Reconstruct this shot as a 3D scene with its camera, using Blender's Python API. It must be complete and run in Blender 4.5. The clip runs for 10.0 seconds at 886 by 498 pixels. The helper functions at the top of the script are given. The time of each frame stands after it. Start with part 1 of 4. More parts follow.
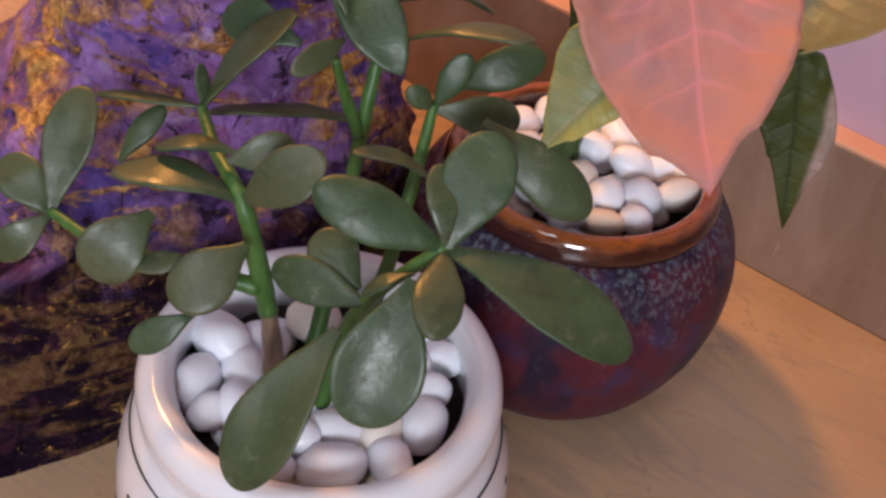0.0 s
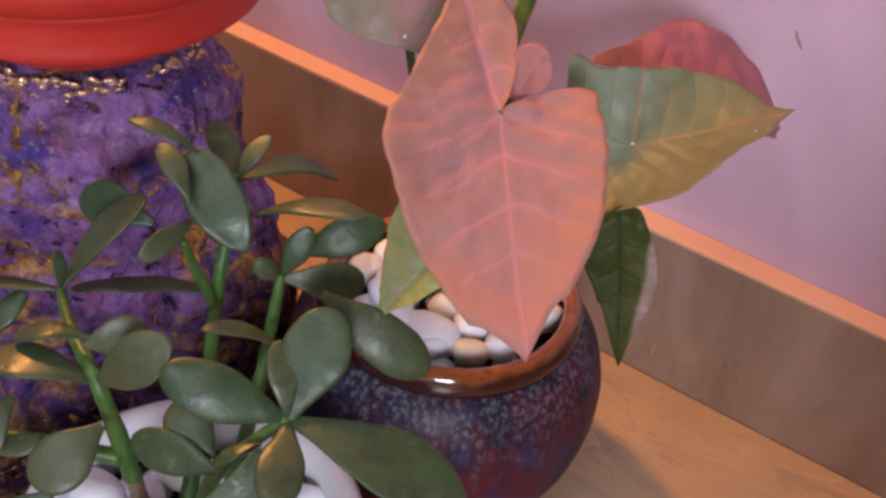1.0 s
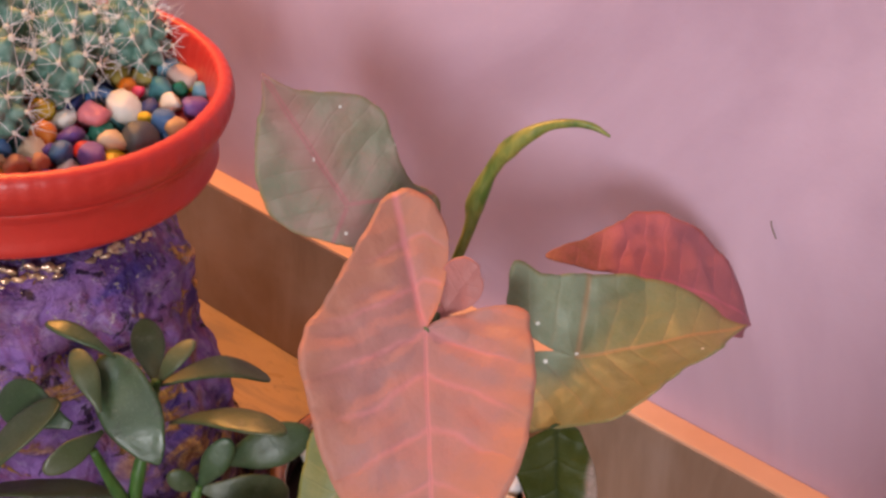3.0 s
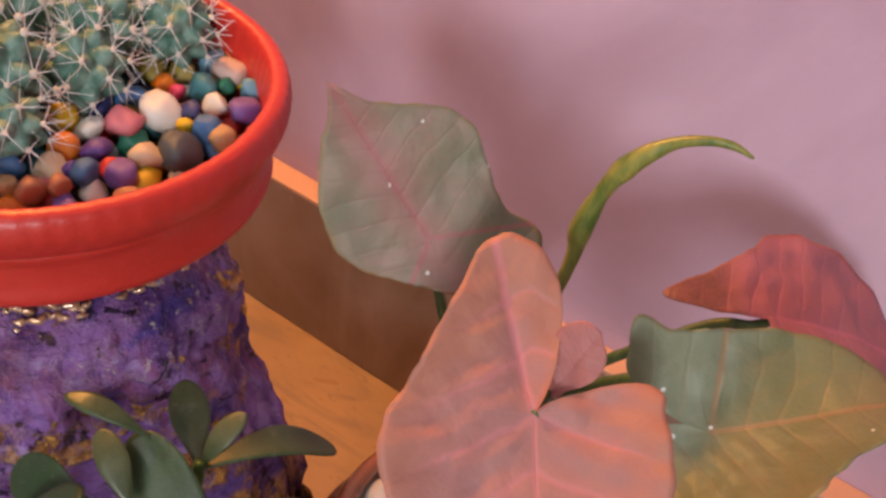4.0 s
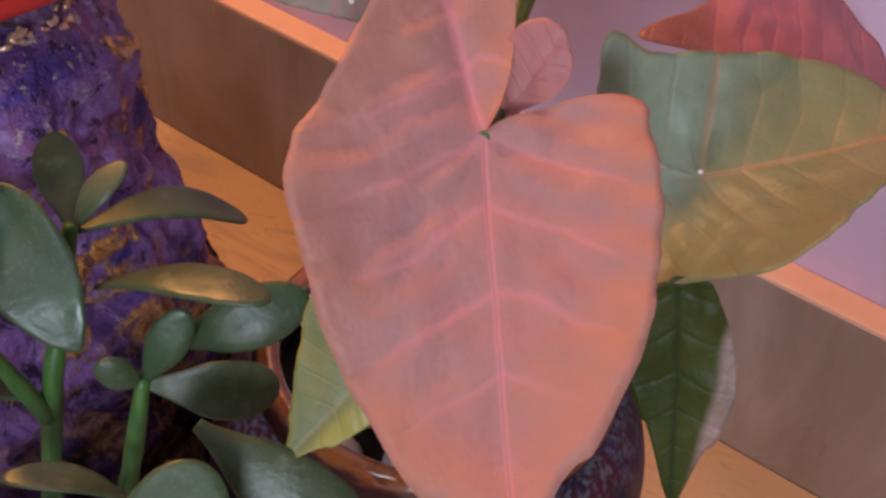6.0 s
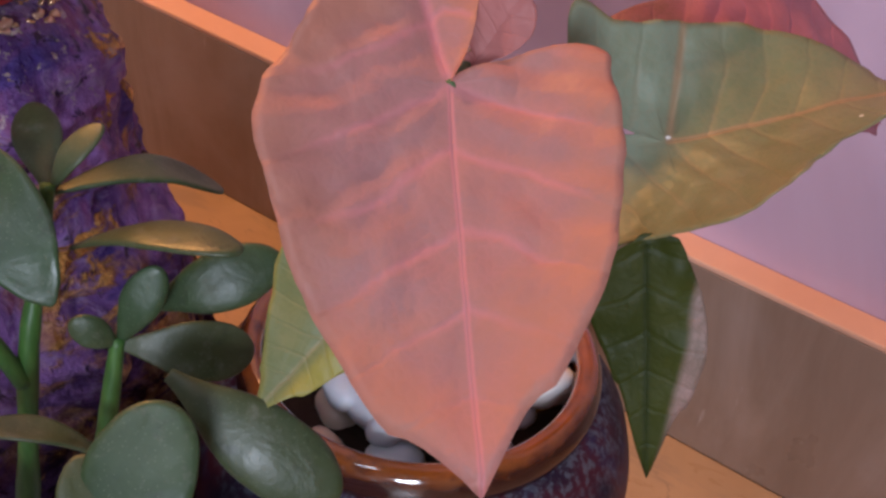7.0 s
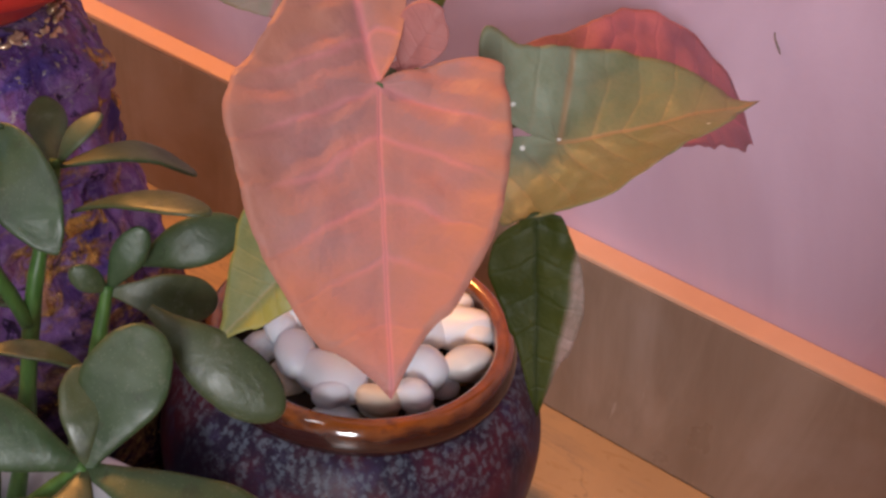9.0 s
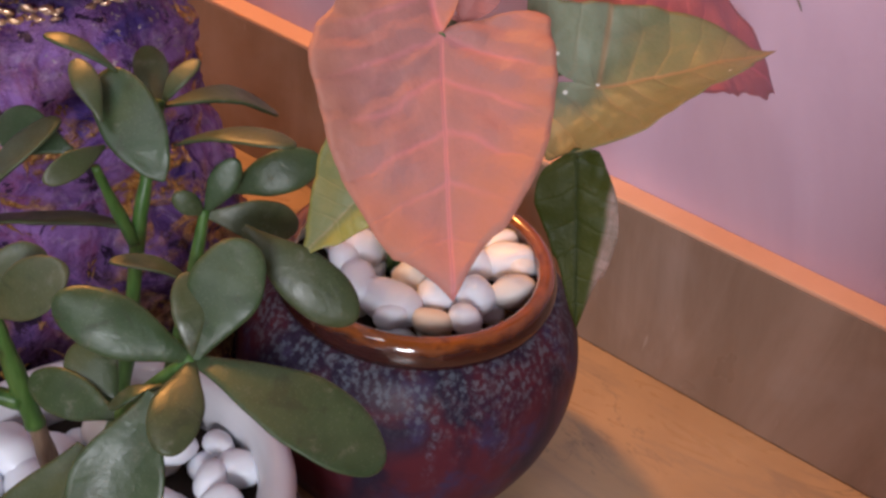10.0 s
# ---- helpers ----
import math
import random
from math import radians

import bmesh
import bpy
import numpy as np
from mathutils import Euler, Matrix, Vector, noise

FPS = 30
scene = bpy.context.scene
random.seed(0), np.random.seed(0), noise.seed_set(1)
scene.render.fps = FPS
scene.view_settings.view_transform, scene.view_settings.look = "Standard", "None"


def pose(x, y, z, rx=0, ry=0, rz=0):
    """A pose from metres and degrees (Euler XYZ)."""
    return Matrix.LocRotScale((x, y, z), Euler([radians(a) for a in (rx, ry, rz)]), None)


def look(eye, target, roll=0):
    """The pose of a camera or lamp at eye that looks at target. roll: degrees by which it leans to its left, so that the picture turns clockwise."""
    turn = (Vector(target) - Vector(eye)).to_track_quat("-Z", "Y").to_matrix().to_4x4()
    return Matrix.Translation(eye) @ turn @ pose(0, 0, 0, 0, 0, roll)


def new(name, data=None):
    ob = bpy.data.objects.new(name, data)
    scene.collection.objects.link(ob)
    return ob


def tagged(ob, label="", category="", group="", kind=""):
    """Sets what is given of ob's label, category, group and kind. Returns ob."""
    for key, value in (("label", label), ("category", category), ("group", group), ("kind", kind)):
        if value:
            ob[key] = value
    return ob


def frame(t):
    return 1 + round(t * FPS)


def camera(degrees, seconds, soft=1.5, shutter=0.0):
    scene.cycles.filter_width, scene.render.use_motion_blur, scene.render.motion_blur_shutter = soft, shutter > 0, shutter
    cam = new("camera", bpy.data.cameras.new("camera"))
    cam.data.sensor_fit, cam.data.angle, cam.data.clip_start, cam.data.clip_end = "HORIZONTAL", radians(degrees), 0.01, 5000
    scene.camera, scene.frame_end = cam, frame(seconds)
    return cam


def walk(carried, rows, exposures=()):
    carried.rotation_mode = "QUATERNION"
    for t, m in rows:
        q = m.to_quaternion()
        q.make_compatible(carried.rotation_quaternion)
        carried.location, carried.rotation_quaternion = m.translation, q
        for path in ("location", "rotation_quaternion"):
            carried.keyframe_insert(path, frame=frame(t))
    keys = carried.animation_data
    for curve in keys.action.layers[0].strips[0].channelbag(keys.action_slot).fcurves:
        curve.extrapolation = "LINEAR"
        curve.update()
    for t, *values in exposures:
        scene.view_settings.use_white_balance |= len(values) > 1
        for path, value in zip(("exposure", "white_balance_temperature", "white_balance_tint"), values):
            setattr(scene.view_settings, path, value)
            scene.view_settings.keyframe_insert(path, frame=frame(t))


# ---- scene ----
cam = camera(40.0, 10.0, soft=2.8)
PATH = [
    (0, (0.143, -0.552, 0.442), (-0.665, 0.732, -0.86), 9.0),
    (0.5, (0.156, -0.536, 0.463), (-0.608, 0.804, -0.81), 8.9),
    (1, (0.168, -0.529, 0.496), (-0.616, 0.832, -0.741), 7.5),
    (1.5, (0.183, -0.537, 0.517), (-0.629, 0.834, -0.692), 6.6),
    (2, (0.198, -0.55, 0.543), (-0.643, 0.853, -0.607), 6.3),
    (2.5, (0.201, -0.515, 0.541), (-0.648, 0.887, -0.605), 7.2),
    (3, (0.177, -0.475, 0.521), (-0.737, 0.913, -0.592), 7.2),
    (3.2, (0.161, -0.46, 0.512), (-0.777, 0.901, -0.615), 6.9),
    (4.3, (0.102, -0.408, 0.489), (-0.811, 0.895, -0.722), 6.7),
    (4.5, (0.101, -0.404, 0.476), (-0.802, 0.915, -0.725), 6.9),
    (5, (0.104, -0.39, 0.45), (-0.749, 0.906, -0.812), 6.8),
    (5.5, (0.106, -0.388, 0.431), (-0.703, 0.885, -0.883), 6.9),
    (5.7, (0.103, -0.388, 0.428), (-0.688, 0.885, -0.896), 7.1),
    (6.8, (0.121, -0.396, 0.408), (-0.741, 0.905, -0.843), 5.6),
    (7, (0.125, -0.4, 0.405), (-0.736, 0.932, -0.813), 5.8),
    (7.5, (0.142, -0.404, 0.411), (-0.732, 0.987, -0.73), 6.3),
    (8, (0.163, -0.422, 0.426), (-0.704, 1.0, -0.681), 6.4),
    (8.5, (0.169, -0.435, 0.424), (-0.692, 0.979, -0.698), 7.0),
    (9, (0.174, -0.451, 0.43), (-0.679, 0.951, -0.712), 8.1),
    (9.5, (0.181, -0.475, 0.446), (-0.705, 0.899, -0.707), 7.6),
    (10, (0.197, -0.496, 0.45), (-0.679, 0.848, -0.745), 7.4),
]
walk(cam, [(t, look(eye, target, roll)) for t, eye, target, roll in PATH],
     exposures=[(0, -0.14, 6350, 8), (1.0, -0.16, 6300, 11), (2.0, -0.10, 6300, 9), (2.5, -0.08, 6250, 8), (3.0, -0.06, 6800, 9), (4.5, -0.22, 6900, 9), (5.5, -0.24, 5950, 8), (7.0, -0.30, 5800, 8), (8.0, -0.32, 6350, 8), (9.0, -0.24, 6750, 10), (10, -0.20, 6500, 10)])

# ---- world and light ----
world = bpy.data.worlds.new("world")
scene.world = world
world.use_nodes = True
world.node_tree.nodes["Background"].inputs["Color"].default_value = (0.80, 0.74, 0.82, 1)
world.node_tree.nodes["Background"].inputs["Strength"].default_value = 0.25


def area_lamp(name, eye, target, size, power, colour):
    data = bpy.data.lights.new(name, "AREA")
    data.shape, data.size, data.size_y = "RECTANGLE", size[0], size[1]
    data.energy, data.color = power, colour
    ob = new(name, data)
    ob.matrix_world = look(eye, target)
    return ob


# a warm lamp on the wall above the pedestal, the cool daylight of the window across the room, and an added overhead
# fill with no source of its own
area_lamp("warm_wall_lamp", (-0.60, -0.08, 0.85), (-0.02, -0.12, 0.1), (0.09, 0.09), 9.0, (1.0, 0.42, 0.11))
area_lamp("window_light", (1.20, -2.10, 1.02), (-0.05, -0.1, 0.2), (0.46, 0.55), 42.0, (0.90, 0.92, 1.0))
area_lamp("overhead_fill_light", (0.10, -1.70, 2.20), (-0.05, -0.2, 0.1), (0.6, 0.45), 13, (0.87, 0.91, 1.0))

# ---- materials ----


class Graph:
    """A small helper that wires the nodes of one material."""

    def __init__(self, name):
        self.material = bpy.data.materials.new(name)
        self.material.use_nodes = True
        self.tree = self.material.node_tree
        self.bsdf = self.tree.nodes["Principled BSDF"]

    def node(self, kind, inputs=None):
        n = self.tree.nodes.new(kind)
        for key, value in (inputs or {}).items():
            self.plug(value, n.inputs[key])
        return n

    def plug(self, value, socket):
        if isinstance(value, bpy.types.NodeSocket):
            self.tree.links.new(value, socket)
        elif isinstance(value, bpy.types.Node):
            self.tree.links.new(value.outputs[0], socket)
        elif isinstance(value, tuple) and len(value) == 3 and socket.type == "RGBA":
            socket.default_value = (*value, 1)
        else:
            socket.default_value = value

    def math(self, op, a, b=0.0, c=0.0, clamp=False):
        n = self.node("ShaderNodeMath")
        n.operation, n.use_clamp = op, clamp
        for i, v in enumerate((a, b, c)):
            self.plug(v, n.inputs[i])
        return n.outputs[0]

    def step(self, value, low, high):
        n = self.node("ShaderNodeMapRange")
        n.interpolation_type = "SMOOTHSTEP"
        for i, v in enumerate((value, low, high, 0.0, 1.0)):
            self.plug(v, n.inputs[i])
        return n.outputs[0]

    def mix(self, factor, a, b, blend="MIX"):
        n = self.node("ShaderNodeMix")
        n.data_type, n.blend_type = "RGBA", blend
        self.plug(factor, n.inputs[0])
        self.plug(a, n.inputs[6])
        self.plug(b, n.inputs[7])
        return n.outputs[2]

    def uv(self, name):
        n = self.node("ShaderNodeUVMap")
        n.uv_map = name
        return n.outputs[0]

    def coords(self, kind="Object"):
        return self.node("ShaderNodeTexCoord").outputs[kind]

    def scaled(self, vector, scale, turn=(0, 0, 0)):
        n = self.node("ShaderNodeMapping")
        self.plug(vector, n.inputs["Vector"])
        n.inputs["Scale"].default_value = scale
        n.inputs["Rotation"].default_value = turn
        return n.outputs[0]

    def noise(self, vector, scale, detail=4.0, rough=0.55, warp=0.0):
        n = self.node("ShaderNodeTexNoise")
        self.plug(vector, n.inputs["Vector"])
        n.inputs["Scale"].default_value, n.inputs["Detail"].default_value = scale, detail
        n.inputs["Roughness"].default_value, n.inputs["Distortion"].default_value = rough, warp
        return n.outputs["Fac"]

    def cells(self, vector, scale, feature="F1", rand=1.0):
        n = self.node("ShaderNodeTexVoronoi")
        n.feature = feature
        self.plug(vector, n.inputs["Vector"])
        n.inputs["Scale"].default_value, n.inputs["Randomness"].default_value = scale, rand
        return n

    def bump(self, height, strength=0.3, distance=0.001):
        n = self.node("ShaderNodeBump")
        self.plug(height, n.inputs["Height"])
        n.inputs["Strength"].default_value, n.inputs["Distance"].default_value = strength, distance
        self.tree.links.new(n.outputs[0], self.bsdf.inputs["Normal"])

    def done(self, colour, rough=0.5, metal=0.0, coat=0.0, ior=1.45, translucent=0.0, sss=0.0):
        self.plug(colour, self.bsdf.inputs["Base Color"])
        self.plug(rough, self.bsdf.inputs["Roughness"])
        self.plug(metal, self.bsdf.inputs["Metallic"])
        self.bsdf.inputs["Coat Weight"].default_value = coat
        self.bsdf.inputs["Coat Roughness"].default_value = 0.08
        self.bsdf.inputs["IOR"].default_value = ior
        if sss:
            self.bsdf.inputs["Subsurface Weight"].default_value = sss
            self.bsdf.inputs["Subsurface Radius"].default_value = (0.004, 0.003, 0.002)
            self.bsdf.inputs["Subsurface Scale"].default_value = 1.0
        if translucent:
            glow = self.node("ShaderNodeBsdfTranslucent")
            self.plug(colour, glow.inputs["Color"])
            both = self.node("ShaderNodeMixShader")
            both.inputs[0].default_value = translucent
            self.tree.links.new(self.bsdf.outputs[0], both.inputs[1])
            self.tree.links.new(glow.outputs[0], both.inputs[2])
            self.tree.links.new(both.outputs[0], self.tree.nodes["Material Output"].inputs["Surface"])
        return self.material


def wall_paint():
    g = Graph("mauve_wall_paint")
    p = g.coords()
    broad, fine = g.noise(p, 4.5, 6, 0.55, 0.6), g.noise(p, 260, 3)
    scuff = g.step(g.noise(g.scaled(p, (30, 30, 9)), 1.0, 6, 0.7, 0.6), 0.60, 0.78)
    colour = g.mix(g.step(broad, 0.32, 0.68), (0.445, 0.315, 0.425), (0.59, 0.435, 0.565))
    colour = g.mix(g.math("MULTIPLY", scuff, 0.22), colour, (0.62, 0.49, 0.57))
    g.bump(g.math("ADD", fine, g.math("MULTIPLY", broad, 1.5)), 0.25, 0.0008)
    return g.done(colour, g.math("MULTIPLY_ADD", broad, 0.2, 0.38))


def plain_paint(name, a, b, rough=0.7):
    g = Graph(name)
    p = g.coords()
    n = g.noise(p, 6, 5)
    g.bump(g.noise(p, 200, 3), 0.2, 0.0008)
    return g.done(g.mix(n, a, b), rough)


def skirting_stone():
    g = Graph("brown_skirting_stone")
    p = g.coords()
    streak = g.noise(g.scaled(p, (17, 17, 5.0)), 1.0, 6, 0.62, 1.4)
    cloud = g.noise(p, 9, 5, 0.6, 0.5)
    colour = g.mix(g.step(streak, 0.3, 0.72), (0.225, 0.145, 0.102), (0.33, 0.225, 0.172))
    colour = g.mix(g.math("MULTIPLY", g.step(cloud, 0.45, 0.7), 0.55), colour, (0.38, 0.29, 0.255))
    chalk = g.step(g.noise(g.scaled(p, (120, 120, 14)), 1.0, 5, 0.75), 0.64, 0.74)
    colour = g.mix(g.math("MULTIPLY", chalk, 0.38), colour, (0.62, 0.52, 0.48))
    g.bump(streak, 0.12, 0.0006)
    return g.done(colour, g.math("MULTIPLY_ADD", cloud, 0.2, 0.20), ior=1.55)


def floor_stone():
    g = Graph("tan_floor_stone")
    p = g.coords()
    which = g.node("ShaderNodeObjectInfo").outputs["Random"]
    cloud = g.noise(p, 11, 6, 0.6, 0.7)
    flow = g.noise(g.scaled(p, (10, 45, 10), (0, 0, 0.5)), 1.0, 7, 0.65, 1.2)
    colour = g.mix(g.step(cloud, 0.3, 0.7), (0.385, 0.240, 0.125), (0.49, 0.315, 0.172))
    colour = g.mix(g.math("MULTIPLY", g.step(flow, 0.50, 0.66), 0.7), colour, (0.27, 0.19, 0.135))
    vein = g.noise(g.scaled(p, (6, 16, 6), (0, 0, 0.6)), 1.0, 5, 0.6, 1.0)
    crack = g.math("SUBTRACT", 1.0, g.step(g.math("ABSOLUTE", g.math("SUBTRACT", vein, 0.5)), 0.0, 0.006))
    colour = g.mix(g.math("MULTIPLY", crack, g.math("MULTIPLY", g.step(cloud, 0.45, 0.6), 0.6)), colour, (0.12, 0.085, 0.065))
    colour = g.mix(g.math("MULTIPLY", which, 0.25), colour, (0.40, 0.31, 0.25))
    g.bump(g.math("ADD", flow, g.noise(p, 150, 4)), 0.12, 0.0007)
    return g.done(colour, g.math("MULTIPLY_ADD", flow, 0.18, 0.20), ior=1.5)


def syngonium_leaf(name, low, high, vein, edge, ribs=7.0, edge_from=2.0, specks=0.0, split=None, rough=0.46, lobe=None, rib=0.38, glow=0.10, shine=0.5, ruffle=0.5, mid=1.0, warm=None, dusk=None, halo=0.0):
    """low, high: blade colours; vein: rib colour; edge: colour of the margin; split: a second tone on one side of the midrib."""
    g = Graph(name)
    uv = g.uv("blade")
    sep = g.node("ShaderNodeSeparateXYZ", {0: uv})
    u, v = sep.outputs[0], sep.outputs[1]
    p = g.coords()
    wob = g.math("ADD", g.math("MULTIPLY_ADD", g.noise(p, 60, 3), 0.08, -0.04), g.math("MULTIPLY_ADD", g.noise(p, 14, 2), 0.16, -0.08))
    av = g.math("ABSOLUTE", v)
    rim_uv = g.uv("rim")
    reach = g.node("ShaderNodeSeparateXYZ", {0: rim_uv}).outputs[0]
    phase = g.math("ADD", g.math("SUBTRACT", g.math("ADD", u, wob), g.math("MULTIPLY", av, 0.55)), g.math("MULTIPLY", g.math("MULTIPLY", av, av), 0.35))
    tri = g.math("PINGPONG", g.math("MULTIPLY", phase, ribs), 0.5)
    ribline = g.math("SUBTRACT", 1.0, g.step(tri, 0.0, g.math("MULTIPLY_ADD", reach, -0.06, 0.15)))
    midline = g.math("MULTIPLY", g.step(u, -0.01, 0.01), g.math("SUBTRACT", 1.0, g.step(g.math("ABSOLUTE", g.math("ADD", v, g.math("MULTIPLY", wob, 0.12))), 0.004 * mid, 0.020 * mid)))
    fine = g.cells(p, 420, "DISTANCE_TO_EDGE").outputs[0]
    blot = g.noise(p, 45, 5, 0.6, 0.4)
    broad = g.noise(p, 16, 3, 0.5, 0.3)
    colour = g.mix(g.step(g.math("ADD", g.math("MULTIPLY", blot, 0.6), g.math("MULTIPLY", broad, 0.5)), 0.40, 0.70), low, high)
    if split:
        side = g.math("ADD", g.math("MULTIPLY", v, split[3]), g.math("MULTIPLY", u, split[4]))
        colour = g.mix(g.step(g.math("ADD", side, g.math("MULTIPLY", wob, 0.6)), split[1], split[2]), colour, split[0])
    colour = g.mix(g.math("MULTIPLY", g.math("SUBTRACT", 1.0, g.step(fine, 0.0, 0.12)), 0.13), colour, vein)
    colour = g.mix(g.math("MULTIPLY", g.step(g.math("ADD", reach, g.math("MULTIPLY", wob, 1.6)), edge_from, edge_from + 0.10), 0.8), colour, edge)
    groove = g.math("MULTIPLY", g.step(u, 0.0, 0.02), g.math("SUBTRACT", 1.0, g.step(g.math("ABSOLUTE", g.math("ADD", v, g.math("MULTIPLY", wob, 0.12))), 0.001, 0.005)))
    patch = g.step(g.noise(p, 85, 4, 0.65, 0.5), 0.42, 0.66)
    colour = g.mix(g.math("MULTIPLY", patch, 0.35), colour, low)
    dull = g.step(g.noise(p, 30, 4, 0.6, 0.7), 0.50, 0.72)
    colour = g.mix(g.math("MULTIPLY", dull, 0.20), colour, g.mix(0.5, low, edge))
    if dusk:
        cell = g.math("MULTIPLY", g.step(tri, 0.08, 0.40), g.math("SUBTRACT", 1.0, g.step(reach, 0.60, 0.95)))
        cell = g.math("MULTIPLY", cell, g.step(g.math("ADD", g.noise(p, 26, 4, 0.6, 0.8), g.math("MULTIPLY", u, 0.08)), 0.40, 0.62))
        colour = g.mix(g.math("MULTIPLY", cell, 0.38), colour, dusk)
    if warm:
        side = g.math("ADD", g.math("MULTIPLY", reach, 0.5), g.math("SUBTRACT", g.noise(p, 22, 5, 0.6, 0.9), g.math("MULTIPLY", u, 0.22)))
        colour = g.mix(g.math("MULTIPLY", g.step(side, 0.58, 0.98), 0.75), colour, warm)
    if halo:
        near = g.math("SUBTRACT", 1.0, g.step(g.math("ADD", av, g.math("MULTIPLY", wob, 0.5)), 0.02, 0.22))
        colour = g.mix(g.math("MULTIPLY", near, halo), colour, vein)
    for angle in lobe or ():
        across = g.math("ADD", g.math("MULTIPLY", u, math.sin(angle)), g.math("MULTIPLY", v, -math.cos(angle)))
        ahead = g.math("ADD", g.math("MULTIPLY", u, math.cos(angle)), g.math("MULTIPLY", v, math.sin(angle)))
        line = g.math("SUBTRACT", 1.0, g.step(g.math("ABSOLUTE", g.math("ADD", across, g.math("MULTIPLY", wob, 0.25))), 0.003, 0.024))
        colour = g.mix(g.math("MULTIPLY", g.math("MULTIPLY", line, g.step(ahead, 0.0, 0.03)), 0.7), colour, vein)
    colour = g.mix(g.math("MULTIPLY", g.math("MULTIPLY", ribline, g.math("SUBTRACT", 1.0, g.step(reach, 0.55, 0.98))), rib), colour, vein)
    colour = g.mix(g.math("MULTIPLY", midline, 0.85), colour, vein)
    colour = g.mix(g.math("MULTIPLY", groove, 0.55), colour, low)
    if specks:
        spot = g.cells(p, 105).outputs[0]
        keep = g.step(g.noise(p, 70, 1), 0.56, 0.60)
        colour = g.mix(g.math("MULTIPLY", g.math("SUBTRACT", 1.0, g.step(spot, 0.07, 0.11)), g.math("MULTIPLY", keep, specks)), colour, (0.85, 0.85, 0.80))
    g.bump(g.math("ADD", g.math("MULTIPLY", g.noise(p, 120, 4), 0.8), g.math("ADD", g.math("MULTIPLY", fine, 0.6), g.math("ADD", g.math("MULTIPLY", ribline, -0.6), g.math("ADD", g.math("MULTIPLY", groove, -0.8), g.math("MULTIPLY", g.noise(p, 38, 3, 0.5, 0.6), 5.0 * ruffle))))), 0.30, 0.0009)
    g.bsdf.inputs["Specular IOR Level"].default_value = shine
    return g.done(colour, g.math("MULTIPLY_ADD", blot, 0.2, rough - 0.1), translucent=glow)


def jade_green():
    g = Graph("jade_leaf_green")
    p = g.coords()
    which = g.node("ShaderNodeObjectInfo").outputs["Random"]
    blot, fine = g.noise(p, 55, 5, 0.6, 0.3), g.noise(p, 700, 2)
    colour = g.mix(which, (0.022, 0.048, 0.017), (0.048, 0.064, 0.025))
    colour = g.mix(g.step(blot, 0.35, 0.7), colour, g.mix(which, (0.038, 0.072, 0.029), (0.068, 0.074, 0.034)))
    dust = g.step(g.noise(p, 160, 6, 0.75), 0.55, 0.72)
    colour = g.mix(g.math("MULTIPLY", dust, 0.45), colour, (0.150, 0.155, 0.125))
    stain = g.step(g.noise(p, 95, 5, 0.7, 0.8), 0.56, 0.66)
    colour = g.mix(g.math("MULTIPLY", stain, 0.6), colour, (0.024, 0.034, 0.015))
    worn = g.step(g.noise(p, 34, 4, 0.6, 1.0), 0.50, 0.70)
    colour = g.mix(g.math("MULTIPLY", worn, g.math("MULTIPLY", which, 0.6)), colour, (0.085, 0.095, 0.048))
    pores = g.cells(p, 900).outputs[0]
    colour = g.mix(g.math("MULTIPLY", g.math("SUBTRACT", 1.0, g.step(pores, 0.1, 0.25)), 0.2), colour, (0.22, 0.26, 0.17))
    wave = g.noise(p, 110, 3, 0.55, 0.5)
    film = g.noise(p, 60, 5, 0.7, 0.6)
    g.bump(g.math("ADD", g.math("MULTIPLY", fine, 0.25), g.math("ADD", blot, g.math("MULTIPLY", wave, 1.8))), 0.26, 0.0008)
    g.bsdf.inputs["Specular IOR Level"].default_value = 0.5
    return g.done(colour, g.math("MULTIPLY_ADD", dust, 0.25, g.math("MULTIPLY_ADD", film, 0.50, 0.15)), sss=0.05)


def stem_skin(name, low, high):
    g = Graph(name)
    p = g.coords()
    n = g.noise(g.scaled(p, (300, 300, 60)), 1.0, 5)
    g.bump(n, 0.3, 0.0006)
    return g.done(g.mix(g.step(n, 0.3, 0.75), low, high), 0.42)


def rolled_skin():
    g = Graph("rolled_leaf_skin")
    p = g.coords()
    twist = g.noise(g.scaled(p, (150, 150, 45), (0.3, 0.4, 0)), 1.0, 4, 0.6, 0.6)
    colour = g.mix(g.step(twist, 0.36, 0.56), (0.070, 0.125, 0.022), (0.20, 0.215, 0.050))
    colour = g.mix(g.step(twist, 0.56, 0.66), colour, (0.27, 0.26, 0.06))
    rusty = g.step(g.noise(g.scaled(p, (70, 70, 50)), 1.0, 3, 0.6, 0.5), 0.57, 0.66)
    colour = g.mix(g.math("MULTIPLY", rusty, 0.7), colour, (0.30, 0.095, 0.030))
    g.bump(twist, 0.6, 0.0012)
    return g.done(colour, 0.36)


